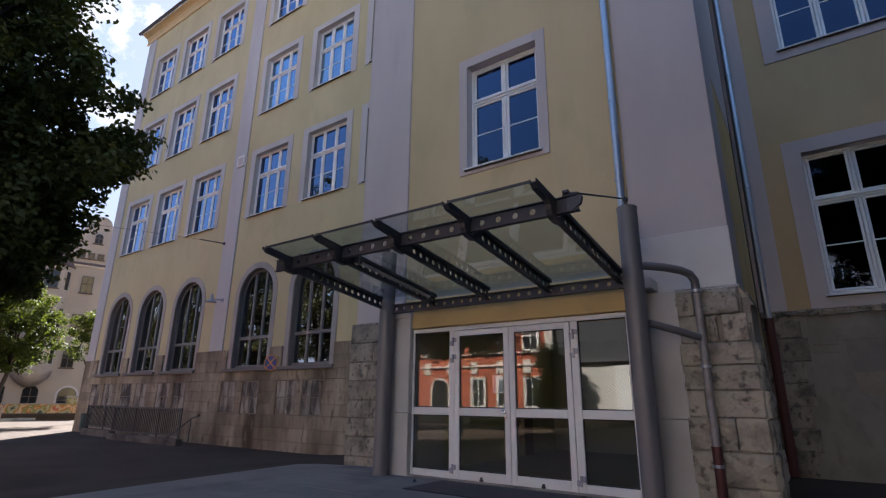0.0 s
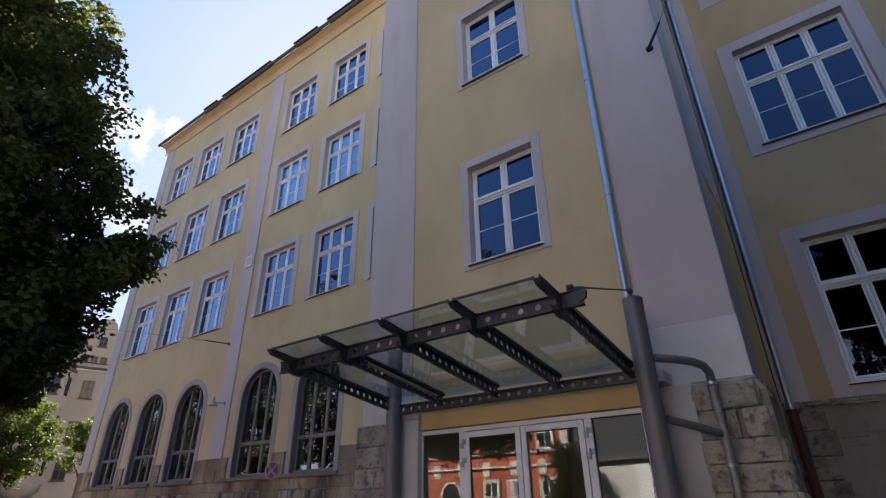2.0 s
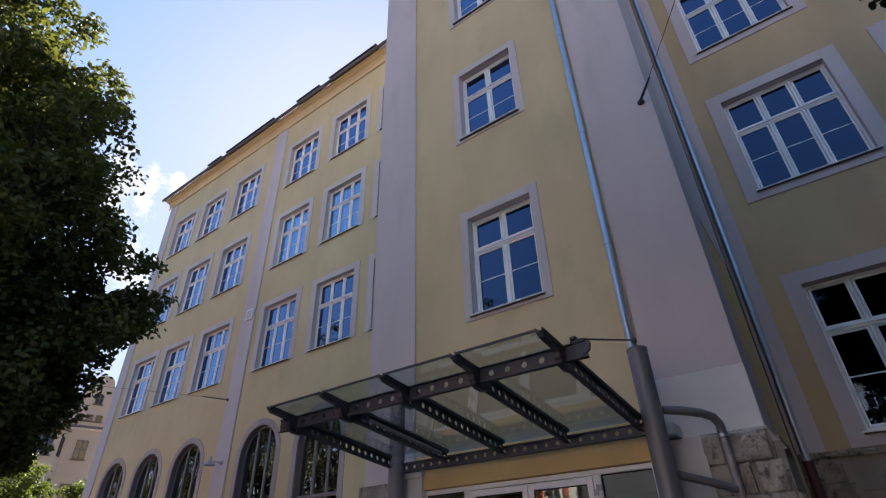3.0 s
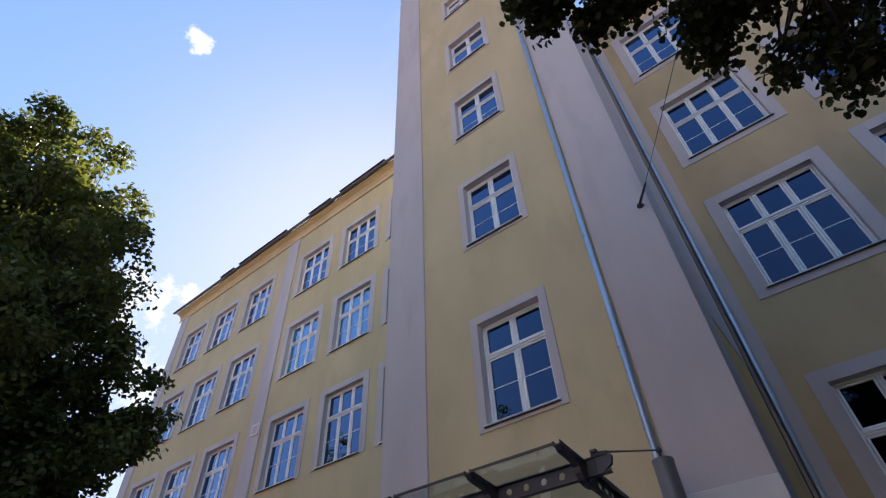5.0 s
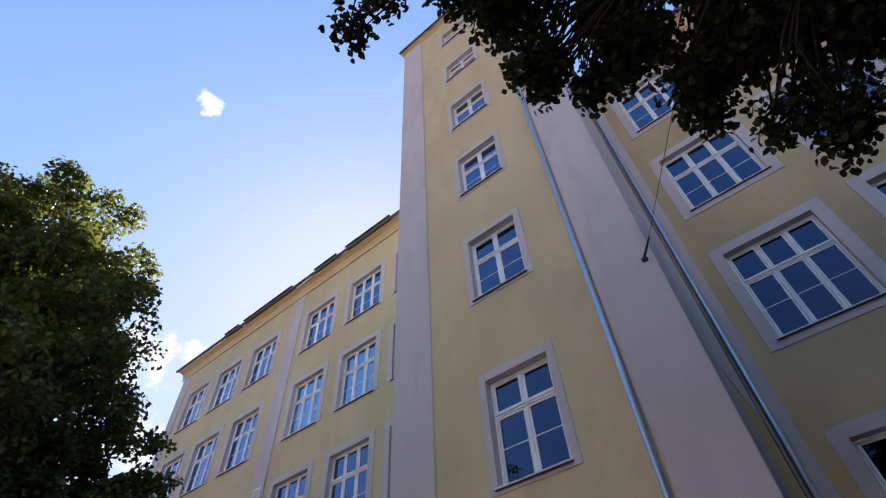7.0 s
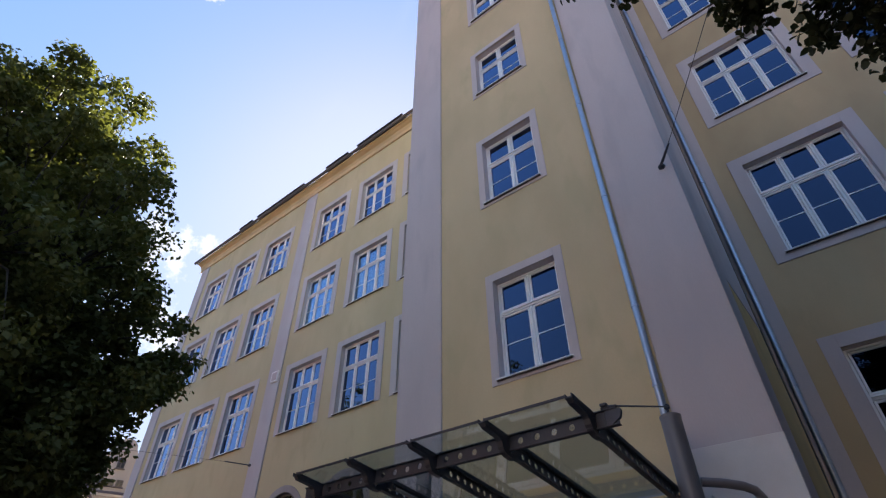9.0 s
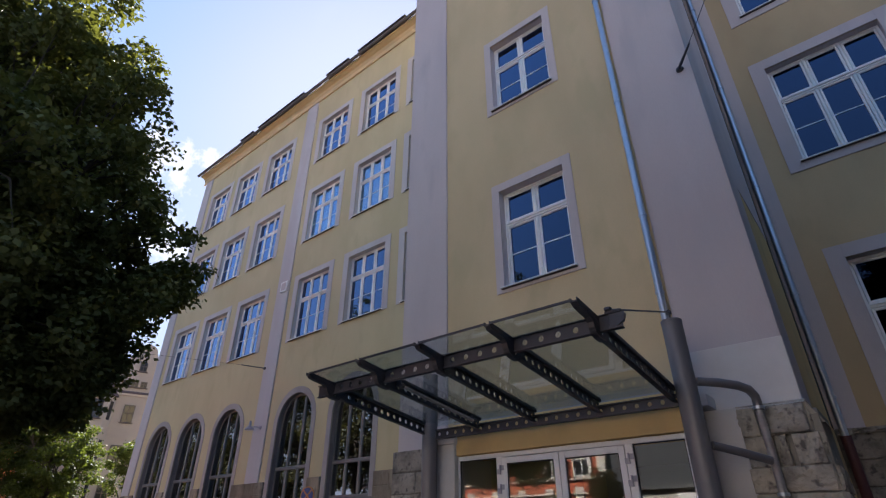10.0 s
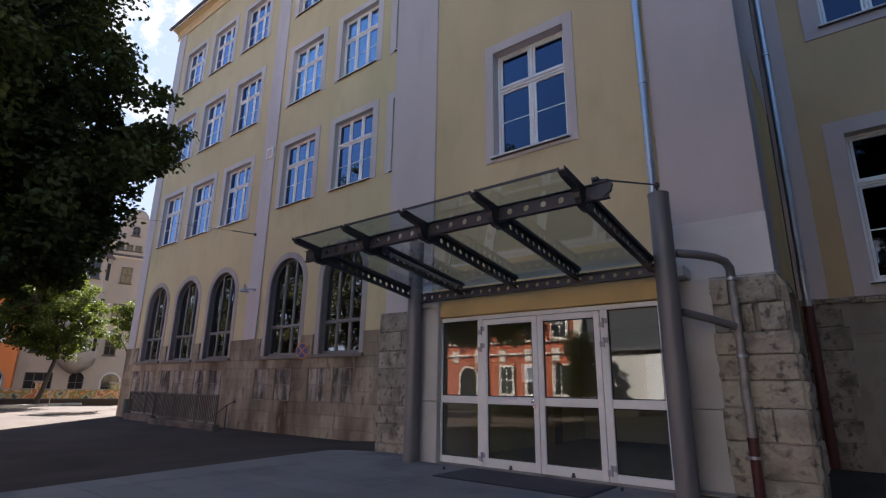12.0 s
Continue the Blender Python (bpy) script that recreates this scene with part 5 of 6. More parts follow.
def tree(label, at, trunk_top, radius, crowns, leaf, per_clump, clump_r, mat, seed, lean=(0, 0), limbs=12, simple=False, uneven=0.34):
    """A tapered trunk with limbs and a crown of leaf clumps. crowns: (x, y, z, rx, ry, rz, clumps) from the trunk's foot."""
    rng = np.random.default_rng(seed)
    t = thing("tree", label, "tree", at)
    clumps, factor = [], []
    for cx, cy, cz, rx, ry, rz, count, *small in crowns:
        d = rng.normal(size=(count, 3))
        d /= np.linalg.norm(d, axis=1, keepdims=True)
        wob = np.array([0.86 + uneven * noise.noise(Vector(p) * 2.3 + Vector((seed, 0, 0))) for p in d])
        u = rng.uniform(0.12, 1.0, size=count) ** 0.42
        wob = np.minimum(wob, 1.08)
        tufts = int(0.14 * count) if uneven > 0.45 else 0
        u[:tufts] = rng.uniform(0.90, 0.99, size=tufts)
        clumps.append(np.array((cx, cy, cz)) + d * (u * wob)[:, None] * np.array((rx, ry, rz)))
        factor += [0.6] * tufts + [small[0] if small else 1.0] * (count - tufts)
    clumps = np.concatenate(clumps)
    m = Mesh()
    top = Vector((lean[0], lean[1], trunk_top))
    path = [Vector((0, 0, -0.15)), Vector((0, 0, 0.15)), top * 0.35 + Vector((0.05, 0.03, 0)), top * 0.7, top]
    m.tube(path, [radius * 1.45, radius * 1.12, radius * 0.92, radius * 0.8, radius * 0.68], 14)
    ends = clumps[rng.choice(len(clumps), min(limbs, len(clumps)), replace=False)]
    for e in ends:
        e = Vector(e)
        mid = top.lerp(e, 0.5) + Vector(rng.normal(size=3)) * 0.3 + Vector((0, 0, 0.35))
        m.tube([top - Vector((0, 0, radius)), top.lerp(mid, 0.5) + Vector((0, 0, 0.1)), mid, mid.lerp(e, 0.6), e], [radius * 0.5, radius * 0.36, radius * 0.24, radius * 0.13, radius * 0.04], 7)
    ends = np.array(ends)
    for c in clumps:
        k2 = np.argmin(np.linalg.norm(ends - c, axis=1) + rng.uniform(0, 0.6, len(ends)))
        b = Vector(ends[k2])
        start = b.lerp(top, 0.25)
        mid = start.lerp(Vector(c), 0.55) + Vector(rng.normal(size=3)) * 0.12 + Vector((0, 0, 0.1))
        m.tube([start, mid, Vector(c)], [radius * 0.09, radius * 0.06, 0.004], 5, False)
    part("trunk", m, BARK, t, "", True)
    pts, way = [], []
    for c, k5 in zip(clumps, factor):
        n = int(k5 * k5 * per_clump * rng.uniform(0.6, 1.4))
        d = rng.normal(size=(n, 3))
        d /= np.linalg.norm(d, axis=1, keepdims=True)
        p = d * (rng.uniform(0, 1, size=(n, 1)) ** 0.45) * clump_r * k5 * rng.uniform(0.75, 1.35) * np.array((1, 1, 0.72))
        p[:, 2] -= 0.3 * (p[:, 0] ** 2 + p[:, 1] ** 2) / max(clump_r, 0.1)
        pts.append(c + p)
        way.append(d)
    leaf_cloud("crown", mat, np.concatenate(pts), leaf, rng, t, "dense green leaves", simple, np.concatenate(way))
    return t


tree("large dark lime tree with a dense hanging crown", (-14.0, 0.3, ground_z(-14, 0)), 4.2, 0.34,
     [(0, 0.0, 7.9, 4.65, 4.9, 3.1, 300), (0, -0.15, 5.9, 4.4, 4.5, 2.8, 275), (0.2, -0.6, 4.7, 4.0, 4.0, 2.2, 150), (-0.4, -0.1, 10.8, 3.8, 4.0, 3.2, 180), (-0.6, -0.2, 12.4, 3.3, 3.65, 3.9, 210),
      (0.0, 4.55, 7.6, 1.5, 1.2, 0.7, 36, 0.75), (0.1, 3.9, 6.9, 1.3, 1.0, 0.7, 30, 0.75), (0.0, 3.2, 5.4, 1.6, 1.2, 1.0, 70, 0.75), (0.3, 2.2, 4.2, 1.8, 1.6, 0.8, 85, 0.75)],
     0.138, 190, 0.54, LEAF_DARK, 3, limbs=26, simple=True, uneven=0.5)
big = tree("lime tree out of view round the yard, for reflections and shade", (-31.0, -4.0, ground_z(-31, 0)), 4.6, 0.36,
           [(0, 0, 8.8, 5.2, 5.2, 5.0, 150), (0, 0, 14.5, 3.8, 3.8, 5.0, 80)], 0.24, 110, 0.85, LEAF_STREET_SHADED, 4, simple=True)
for x, y, a, s, tall in ((-43.5, -7.0, 160, 0.85, 0.85), (-56.0, -8.0, 250, 0.85, 0.85), (-69.0, -10.0, 20, 0.9, 0.9), (-82.0, -12.0, 110, 0.9, 0.9), (-95.0, -14.0, 200, 0.9, 0.9), (-14.8, -7.5, 220, 0.82, 0.82), (-10.0, -29.5, 80, 0.75, 0.75), (-13.9, -17.8, 40, 0.26, 0.26), (-12.9, -14.6, 310, 0.30, 0.27),
                         # unseen trees added on the right to shade the side wing and its windows
                         (8.0, -10.5, 200, 1.1, 0.7), (12.0, -2.5, 10, 1.0, 0.6), (8.4, 4.4, 300, 0.95, 0.6), (6.0, 7.3, 45, 0.68, 0.6), (4.6, -3.6, 130, 0.85, 0.62), (9.5, -5.0, 70, 0.95, 0.6)):
    c = copy_thing(big, pose(x, y, ground_z(x, y), 0, 0, a))
    c.scale = (s, s, tall)
# the lobe at (0.2, -5.2) is unseen, added to shade the lower facade
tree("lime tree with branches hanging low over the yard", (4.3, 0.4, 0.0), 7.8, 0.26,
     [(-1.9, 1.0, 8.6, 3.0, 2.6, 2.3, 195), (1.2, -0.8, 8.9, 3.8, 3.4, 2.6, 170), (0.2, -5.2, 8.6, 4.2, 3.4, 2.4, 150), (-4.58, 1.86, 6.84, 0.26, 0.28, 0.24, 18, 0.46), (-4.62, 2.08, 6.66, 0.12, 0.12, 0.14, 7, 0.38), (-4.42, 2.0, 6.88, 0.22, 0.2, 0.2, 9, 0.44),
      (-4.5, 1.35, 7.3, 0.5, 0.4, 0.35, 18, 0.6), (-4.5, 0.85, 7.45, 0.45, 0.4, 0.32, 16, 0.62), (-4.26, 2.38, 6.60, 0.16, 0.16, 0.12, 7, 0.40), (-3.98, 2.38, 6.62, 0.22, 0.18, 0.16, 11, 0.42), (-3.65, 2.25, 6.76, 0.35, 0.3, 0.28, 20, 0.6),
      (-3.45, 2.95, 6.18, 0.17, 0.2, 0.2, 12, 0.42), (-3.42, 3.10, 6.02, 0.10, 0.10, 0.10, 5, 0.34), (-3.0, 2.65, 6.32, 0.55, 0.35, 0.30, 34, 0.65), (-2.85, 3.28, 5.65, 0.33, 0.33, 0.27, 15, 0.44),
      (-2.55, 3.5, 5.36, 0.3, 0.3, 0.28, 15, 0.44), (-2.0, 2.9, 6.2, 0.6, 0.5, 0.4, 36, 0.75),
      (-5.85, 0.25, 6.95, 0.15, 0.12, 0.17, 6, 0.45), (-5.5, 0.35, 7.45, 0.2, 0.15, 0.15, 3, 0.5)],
     0.078, 190, 0.50, LEAF_STREET_SHADED, 8, limbs=22)
tree("young sunlit tree leaning beside the road", (-44.6, 11.8, -0.38), 3.2, 0.16,
     [(-0.3, 0.0, 6.2, 4.0, 3.8, 3.7, 270), (-1.0, -1.5, 8.6, 2.6, 2.4, 2.0, 70)], 0.15, 105, 0.50, LEAF_LIGHT, 5, lean=(0.5, 0.5), limbs=9)
tree("small sunlit tree behind the school corner", (-39.0, 15.2, -0.38), 3.0, 0.12,
     [(0.6, -0.4, 5.6, 1.6, 1.6, 2.2, 55)], 0.12, 100, 0.36, LEAF_LIGHT, 11, limbs=6)


# ---- buildings across the roads ----
def plain_window(parent, u, v, w, h, frame_mat, y=0.0, arched=False, trim=None, cols=2, bar=0.5):
    """A small window set in a facade that faces -y, with its foot at (u, v)."""
    def outline(grow):
        if not arched:
            return [(-w / 2 - grow, -grow), (-w / 2 - grow, h + grow), (w / 2 + grow, h + grow), (w / 2 + grow, -grow)]
        r = w / 2 + grow
        return [(-r, -grow)] + [(-r * math.cos(math.pi * i / 12), h - w / 2 + r * math.sin(math.pi * i / 12)) for i in range(13)] + [(r, -grow)]
    holder = part("window", Mesh().slab_xz([(u + a, v + b) for a, b in outline(0.0)], y - 0.03, y - 0.004), DARK_PANE, parent, "dark glazed window")
    if trim:
        m = Mesh()
        a, b = outline(0.0), outline(0.16)
        for i in range(len(a)):
            j = (i + 1) % len(a)
            if not arched or i < len(a) - 1:
                pts = [(u + a[i][0], v + a[i][1]), (u + a[j][0], v + a[j][1]), (u + b[j][0], v + b[j][1]), (u + b[i][0], v + b[i][1])]
                m.slab_xz(pts, y - 0.09, y + 0.02)
        part("surround", m, trim, holder)
    f = Mesh()
    t = 0.07
    f.box(u - w / 2, u - w / 2 + t, y - 0.06, y - 0.031, v, v + h * (0.75 if arched else 1)).box(u + w / 2 - t, u + w / 2, y - 0.06, y - 0.031, v, v + h * (0.75 if arched else 1))
    f.box(u - w / 2 + t, u + w / 2 - t, y - 0.06, y - 0.031, v, v + t).box(u - w / 2 + t, u + w / 2 - t, y - 0.06, y - 0.031, v + h * bar, v + h * bar + t)
    if not arched:
        f.box(u - w / 2 + t, u + w / 2 - t, y - 0.06, y - 0.031, v + h - t, v + h)
    for i in range(1, cols):
        x = u - w / 2 + w * i / cols
        f.box(x - t / 2, x + t / 2, y - 0.065, y - 0.0605, v + t, v + h * (0.93 if arched else 1) - t)
    part("window_frame", f, frame_mat, holder)
    part("sill", Mesh().box(u - w / 2 - 0.12, u + w / 2 + 0.12, y - 0.14, y - 0.004, v - 0.1, v - 0.004, 0.01), trim or frame_mat, holder)
    return holder


DARK_PANE = material("dark window pane", (0.020, 0.020, 0.021), 0.08, 0, 0.1, 2, 20, 0.0)
DARK_PANE.node_tree.nodes["Principled BSDF"].inputs["Specular IOR Level"].default_value = 0.45

# beige gabled house: u to the right and -y towards the yard
yaw = 72.0
far = thing("gabled_house", "beige rendered house with a curved gable and brown windows", "house", (-62 * math.sin(radians(yaw)), 62 * math.cos(radians(yaw)), -0.4), turn=yaw)
part("wall", Mesh().box(-5.4, 9.0, 0.0, 10.0, 0.0, 14.6), BEIGE, far)
gable = [(-1.7, 14.59), (-1.6, 15.3), (-1.0, 15.9), (-0.6, 16.7), (-0.2, 17.3), (0.5, 17.8), (0.9, 18.5), (1.0, 18.9)]
gable += [(2.1 - 0.95 * math.cos(math.pi * i / 10), 18.8 + 0.9 * math.sin(math.pi * i / 10)) for i in range(11)]
gable += [(3.5, 17.7), (4.0, 17.3), (4.2, 16.5), (4.6, 15.6), (5.3, 15.2), (5.5, 14.59)]
part("gable", Mesh().slab_xz(gable, 0.0, 0.5), BEIGE, far)
part("roof", Mesh().add([(-5.6, -0.3, 14.4), (9.2, -0.3, 14.4), (9.2, 10.2, 14.4), (-5.6, 10.2, 14.4), (-2.0, 5, 19.0), (6, 5, 19.0)], [(0, 1, 5, 4), (1, 2, 5), (2, 3, 4, 5), (3, 0, 4), (3, 2, 1, 0)]), TILE_RED, far)
bay = part("bay", Mesh().add([(-2.6, 0.1, 3.9), (-1.9, -1.2, 3.9), (-0.1, -1.2, 3.9), (0.6, 0.1, 3.9), (-2.6, 0.1, 14.0), (-1.9, -1.2, 14.0), (-0.1, -1.2, 14.0), (0.6, 0.1, 14.0)],
           [(0, 1, 5, 4), (1, 2, 6, 5), (2, 3, 7, 6), (4, 5, 6, 7), (3, 2, 1, 0)]), BEIGE, far, "projecting bay")
part("parapet", Mesh().box(-2.2, 0.2, 0.06, 0.45, 14.3, 16.4, 0.05), BEIGE, far)
part("bay_roof", Mesh().add([(-2.8, 0.1, 13.9), (-2.0, -1.45, 13.9), (0.0, -1.45, 13.9), (0.8, 0.1, 13.9), (-1.3, 0.1, 17.0), (-1.05, 0.1, 17.0)], [(0, 1, 4), (1, 2, 5, 4), (2, 3, 5), (3, 2, 1, 0)]), TILE_RED, bay, "brown tiled bay roof")
cor = Mesh()
cor.tube([(-1.0, 0.0, 3.95), (-1.0, 0.0, 3.4), (-1.0, 0.05, 2.9), (-1.0, 0.1, 2.5)], [1.62, 1.45, 1.0, 0.4], 20)
part("corbel", cor, SOOT, bay, "soot-darkened rounded bay corbel", True)
for u, v, w, h, ar in ((2.1, 16.75, 0.7, 1.05, True), (0.95, 15.1, 0.6, 0.62, False), (1.75, 15.1, 0.6, 0.62, False), (2.55, 15.1, 0.6, 0.62, False), (1.88, 11.6, 1.0, 1.7, False), (1.7, 7.7, 1.0, 1.75, False), (1.6, 4.3, 1.0, 1.75, False), (4.6, 11.3, 1.0, 1.75, False), (4.6, 7.7, 1.0, 1.75, False), (-4.2, 11.3, 1.0, 1.75, False), (-4.2, 7.7, 1.0, 1.75, False), (-4.2, 4.3, 1.0, 1.75, False)):
    plain_window(far, u, v, w, h, BROWN_WOOD, 0.0, ar)
for v in (4.6, 8.0, 11.6):
    plain_window(far, -1.0, v, 1.15, 1.75, BROWN_WOOD, -1.2)
    side = part("window", Mesh().add([(0.12, -0.83, v), (0.40, -0.31, v), (0.40, -0.31, v + 1.75), (0.12, -0.83, v + 1.75), (0.06, -0.80, v), (0.34, -0.28, v), (0.34, -0.28, v + 1.75), (0.06, -0.80, v + 1.75)],
                [(0, 1, 2, 3), (7, 6, 5, 4), (0, 4, 5, 1), (1, 5, 6, 2), (2, 6, 7, 3), (3, 7, 4, 0)]), DARK_PANE, bay, "narrow dark bay window")
plain_window(far, -0.7, 0.6, 1.2, 2.0, BROWN_WOOD, 0.0, True)
plain_window(far, 2.1, 0.1, 1.5, 2.4, BROWN_WOOD, 0.0, True, BEIGE_TRIM)
plain_window(far, -3.6, 0.5, 2.1, 2.0, BROWN_WOOD, 0.0, False, None, 3, 0.6)
part("string_course", Mesh().box(-5.5, 9.1, -0.12, 0.05, 14.2, 14.45, 0.03), BEIGE_TRIM, far)

orange = thing("orange_house", "orange rendered house with a grey roof", "house", (-62 * math.sin(radians(yaw)), 62 * math.cos(radians(yaw)), -0.4), turn=yaw)
part("wall", Mesh().box(-24.0, -5.45, -1.0, 10.0, 0.0, 9.4), ORANGE, orange)
part("plinth", Mesh().box(-24.05, -5.42, -1.06, 2.0, 0.0, 0.9), CONCRETE, orange)
part("roof", Mesh().add([(-24.4, -1.5, 9.4), (-5.1, -1.5, 9.4), (-5.1, 10.4, 9.4), (-24.4, 10.4, 9.4), (-22, 4.5, 12.8), (-7.5, 4.5, 12.8)], [(0, 1, 5, 4), (1, 2, 5), (2, 3, 4, 5), (3, 0, 4), (3, 2, 1, 0)]), ROOF, orange)
part("cornice", Mesh().box(-24.2, -5.3, -1.2, 0.0, 9.05, 9.38, 0.05), BEIGE_TRIM, orange)
for i in range(6):
    plain_window(orange, -7.2 - i * 2.9, 5.2, 1.1, 1.9, WHITE, -1.0, False, BEIGE_TRIM)
    if i > 0:
        plain_window(orange, -7.2 - i * 2.9, 1.2, 1.1, 1.9, WHITE, -1.0, False, BEIGE_TRIM)
plain_window(orange, -7.4, 0.3, 2.6, 2.6, WHITE, -1.0, True, CONCRETE, 3)

# painted garden wall along the far pavement
gyaw = 73.5
gw = thing("garden_wall", "low garden wall covered in faded painted scribbles", "wall", (-50 * math.sin(radians(gyaw)), 50 * math.cos(radians(gyaw)), -0.38), turn=gyaw)
part("panel", Mesh().box(-16.0, 6.0, 0.0, 0.3, 0.0, 1.05, 0.02), GRAFFITI, gw)
setting("earth_bed", Mesh().box(-16.0, 6.0, -1.3, -0.02, -0.1, 0.42, 0.08), EARTH, "dark earth bed along the garden wall", "bed").matrix_world = gw.matrix_world.copy()
part("coping", Mesh().box(-16.1, 6.1, -0.06, 0.36, 1.05, 1.13, 0.02), CONCRETE, gw)
for u in (-10.5, -5.2, -1.4, 3.4):
    pier = part("pier", Mesh().box(u - 0.3, u + 0.3, -0.08, 0.4, 0.0, 1.55, 0.03), GRAFFITI, gw)
    part("pier_cap", Mesh().box(u - 0.42, u + 0.42, -0.18, 0.5, 1.55, 1.68, 0.03), CONCRETE, pier)
setting("far_kerb", Mesh().add([p for s in (0.0, 0.14) for p in ((-40.5, 6.0, -0.5 + s * 1.9), (-41.3, 6.0, -0.5 + s * 1.9), (-50.5, 20.5, -0.5 + s * 1.9), (-49.7, 20.5, -0.5 + s * 1.9))], [(0, 1, 2, 3), (7, 6, 5, 4), (0, 4, 5, 1), (1, 5, 6, 2), (2, 6, 7, 3), (3, 7, 4, 0)]), CONCRETE, "grey stone kerb of the far pavement", "kerb")
marker = thing("post", "slim pale grey marker post by the young tree", "post", (-43.2, 12.2, -0.38))
part("shaft", Mesh().tube([(0, 0, 0), (0, 0, 1.3)], 0.032, 8), CONCRETE, marker)
part("arm", Mesh().box(-0.1, 0.5, -0.03, 0.03, 1.06, 1.14, 0.01), CONCRETE, marker)

# red house opposite the entrance, lit by the sun
red = thing("red_house", "red rendered house with pale window trim across the street", "house", (0, -20.0, -0.2), turn=180)
part("wall", Mesh().box(14.95, 42.0, 0.0, 10.0, 0.0, 13.2), RED_RENDER, red)
part("roof", Mesh().add([(14.85, -0.5, 13.2), (42.4, -0.5, 13.2), (42.4, 10.4, 13.2), (14.85, 10.4, 13.2), (18.0, 5, 17.5), (39, 5, 17.5)], [(0, 1, 5, 4), (1, 2, 5), (2, 3, 4, 5), (3, 0, 4), (3, 2, 1, 0)]), TILE_RED, red)
part("plinth", Mesh().box(14.92, 42.05, -0.1, 0.5, 0.0, 0.75, 0.03), PINK_STONE, red)
part("corner_pilaster", Mesh().box(14.88, 15.5, -0.06, 0.4, 0.75, 12.8, 0.02), PINK_STONE, red, "pale corner pilaster")
for z, hh in ((3.92, 0.13), (4.80, 0.12), (8.7, 0.2), (12.8, 0.4)):
    part("string_course", Mesh().box(14.90, 42.05, -0.14, 0.1, z, z + hh, 0.03), PINK_STONE, red)
for i in range(12):
    u = 16.6 + i * 2.24
    for v in (1.05, 5.05, 9.3):
        if v < 2 and i in (3, 4):
            continue
        plain_window(red, u, v, 1.05, 2.0, WHITE, 0.0, False, PINK_STONE)
    part("plaque", Mesh().box(u + 0.05, u + 0.68, -0.05, 0.02, 3.42, 4.36, 0.02), PINK_STONE, red, "pale stone panel between the storeys")
plain_window(red, 24.65, 0.75, 1.55, 2.3, BROWN_WOOD, 0.0, True, PINK_STONE)
plain_window(red, 27.6, 1.05, 1.05, 2.0, WHITE, 0.0, False, PINK_STONE)
hedge = thing("hedge", "low dark clipped hedge along the pavement across the street", "hedge", (-17.0, -18.2, -0.3))
hr_rng = np.random.default_rng(31)
hedge_pts = hr_rng.uniform((-10.0, -0.45, 0.05), (8.0, 0.45, 1.0), size=(9000, 3))
hedge_pts[:, 2] *= 0.92 + 0.08 * np.sin(hedge_pts[:, 0] * 2.1)
leaf_cloud("leaves", LEAF_STREET_SHADED, hedge_pts, 0.11, hr_rng, hedge, "dark clipped hedge leaves", True)
part("stems", Mesh().box(-9.8, 7.8, -0.25, 0.25, -0.05, 0.8, 0.05), BARK, hedge)
garage = thing("white_annex", "low white rendered annex across the street", "building", (0, -19.0, -0.2), turn=180)
part("wall", Mesh().box(7.0, 14.3, 0.0, 6.0, 0.0, 3.9), BEIGE_TRIM, garage)
part("roof", Mesh().box(6.8, 14.4, -0.25, 6.2, 3.9, 4.1, 0.03), LEAD, garage)
# dark block added so the door glass reflects something dim above the annex
part("rear_wing", Mesh().box(4.6, 14.8, 1.2, 6.1, 0.0, 9.6), ROOF, garage, "made-up dark block that darkens the door reflection")
part("door", Mesh().box(9.3, 10.4, -0.05, 0.1, 0.0, 3.7, 0.02), WHITE, garage, "tall white door")
# unseen filler house, added to return warm sunlight to the yard
beige2 = thing("town_house", "unseen pale house added across the street to bounce sunlight", "house", (0, -20.0, -0.2), turn=180)
part("wall", Mesh().box(-40.0, 5.0, 0.0, 10.0, 0.0, 12.6), BEIGE, beige2)
part("roof", Mesh().add([(-40.4, -0.5, 12.6), (5.2, -0.5, 12.6), (5.2, 10.4, 12.6), (-40.4, 10.4, 12.6), (-37, 5, 16.5), (4, 5, 16.5)], [(0, 1, 5, 4), (1, 2, 5), (2, 3, 4, 5), (3, 0, 4), (3, 2, 1, 0)]), TILE_RED, beige2)
for i in range(14):
    for v in (1.3, 5.0, 8.7):
        plain_window(beige2, 3.6 - i * 3.1, v, 1.1, 1.9, WHITE, 0.0, False, PINK_STONE)


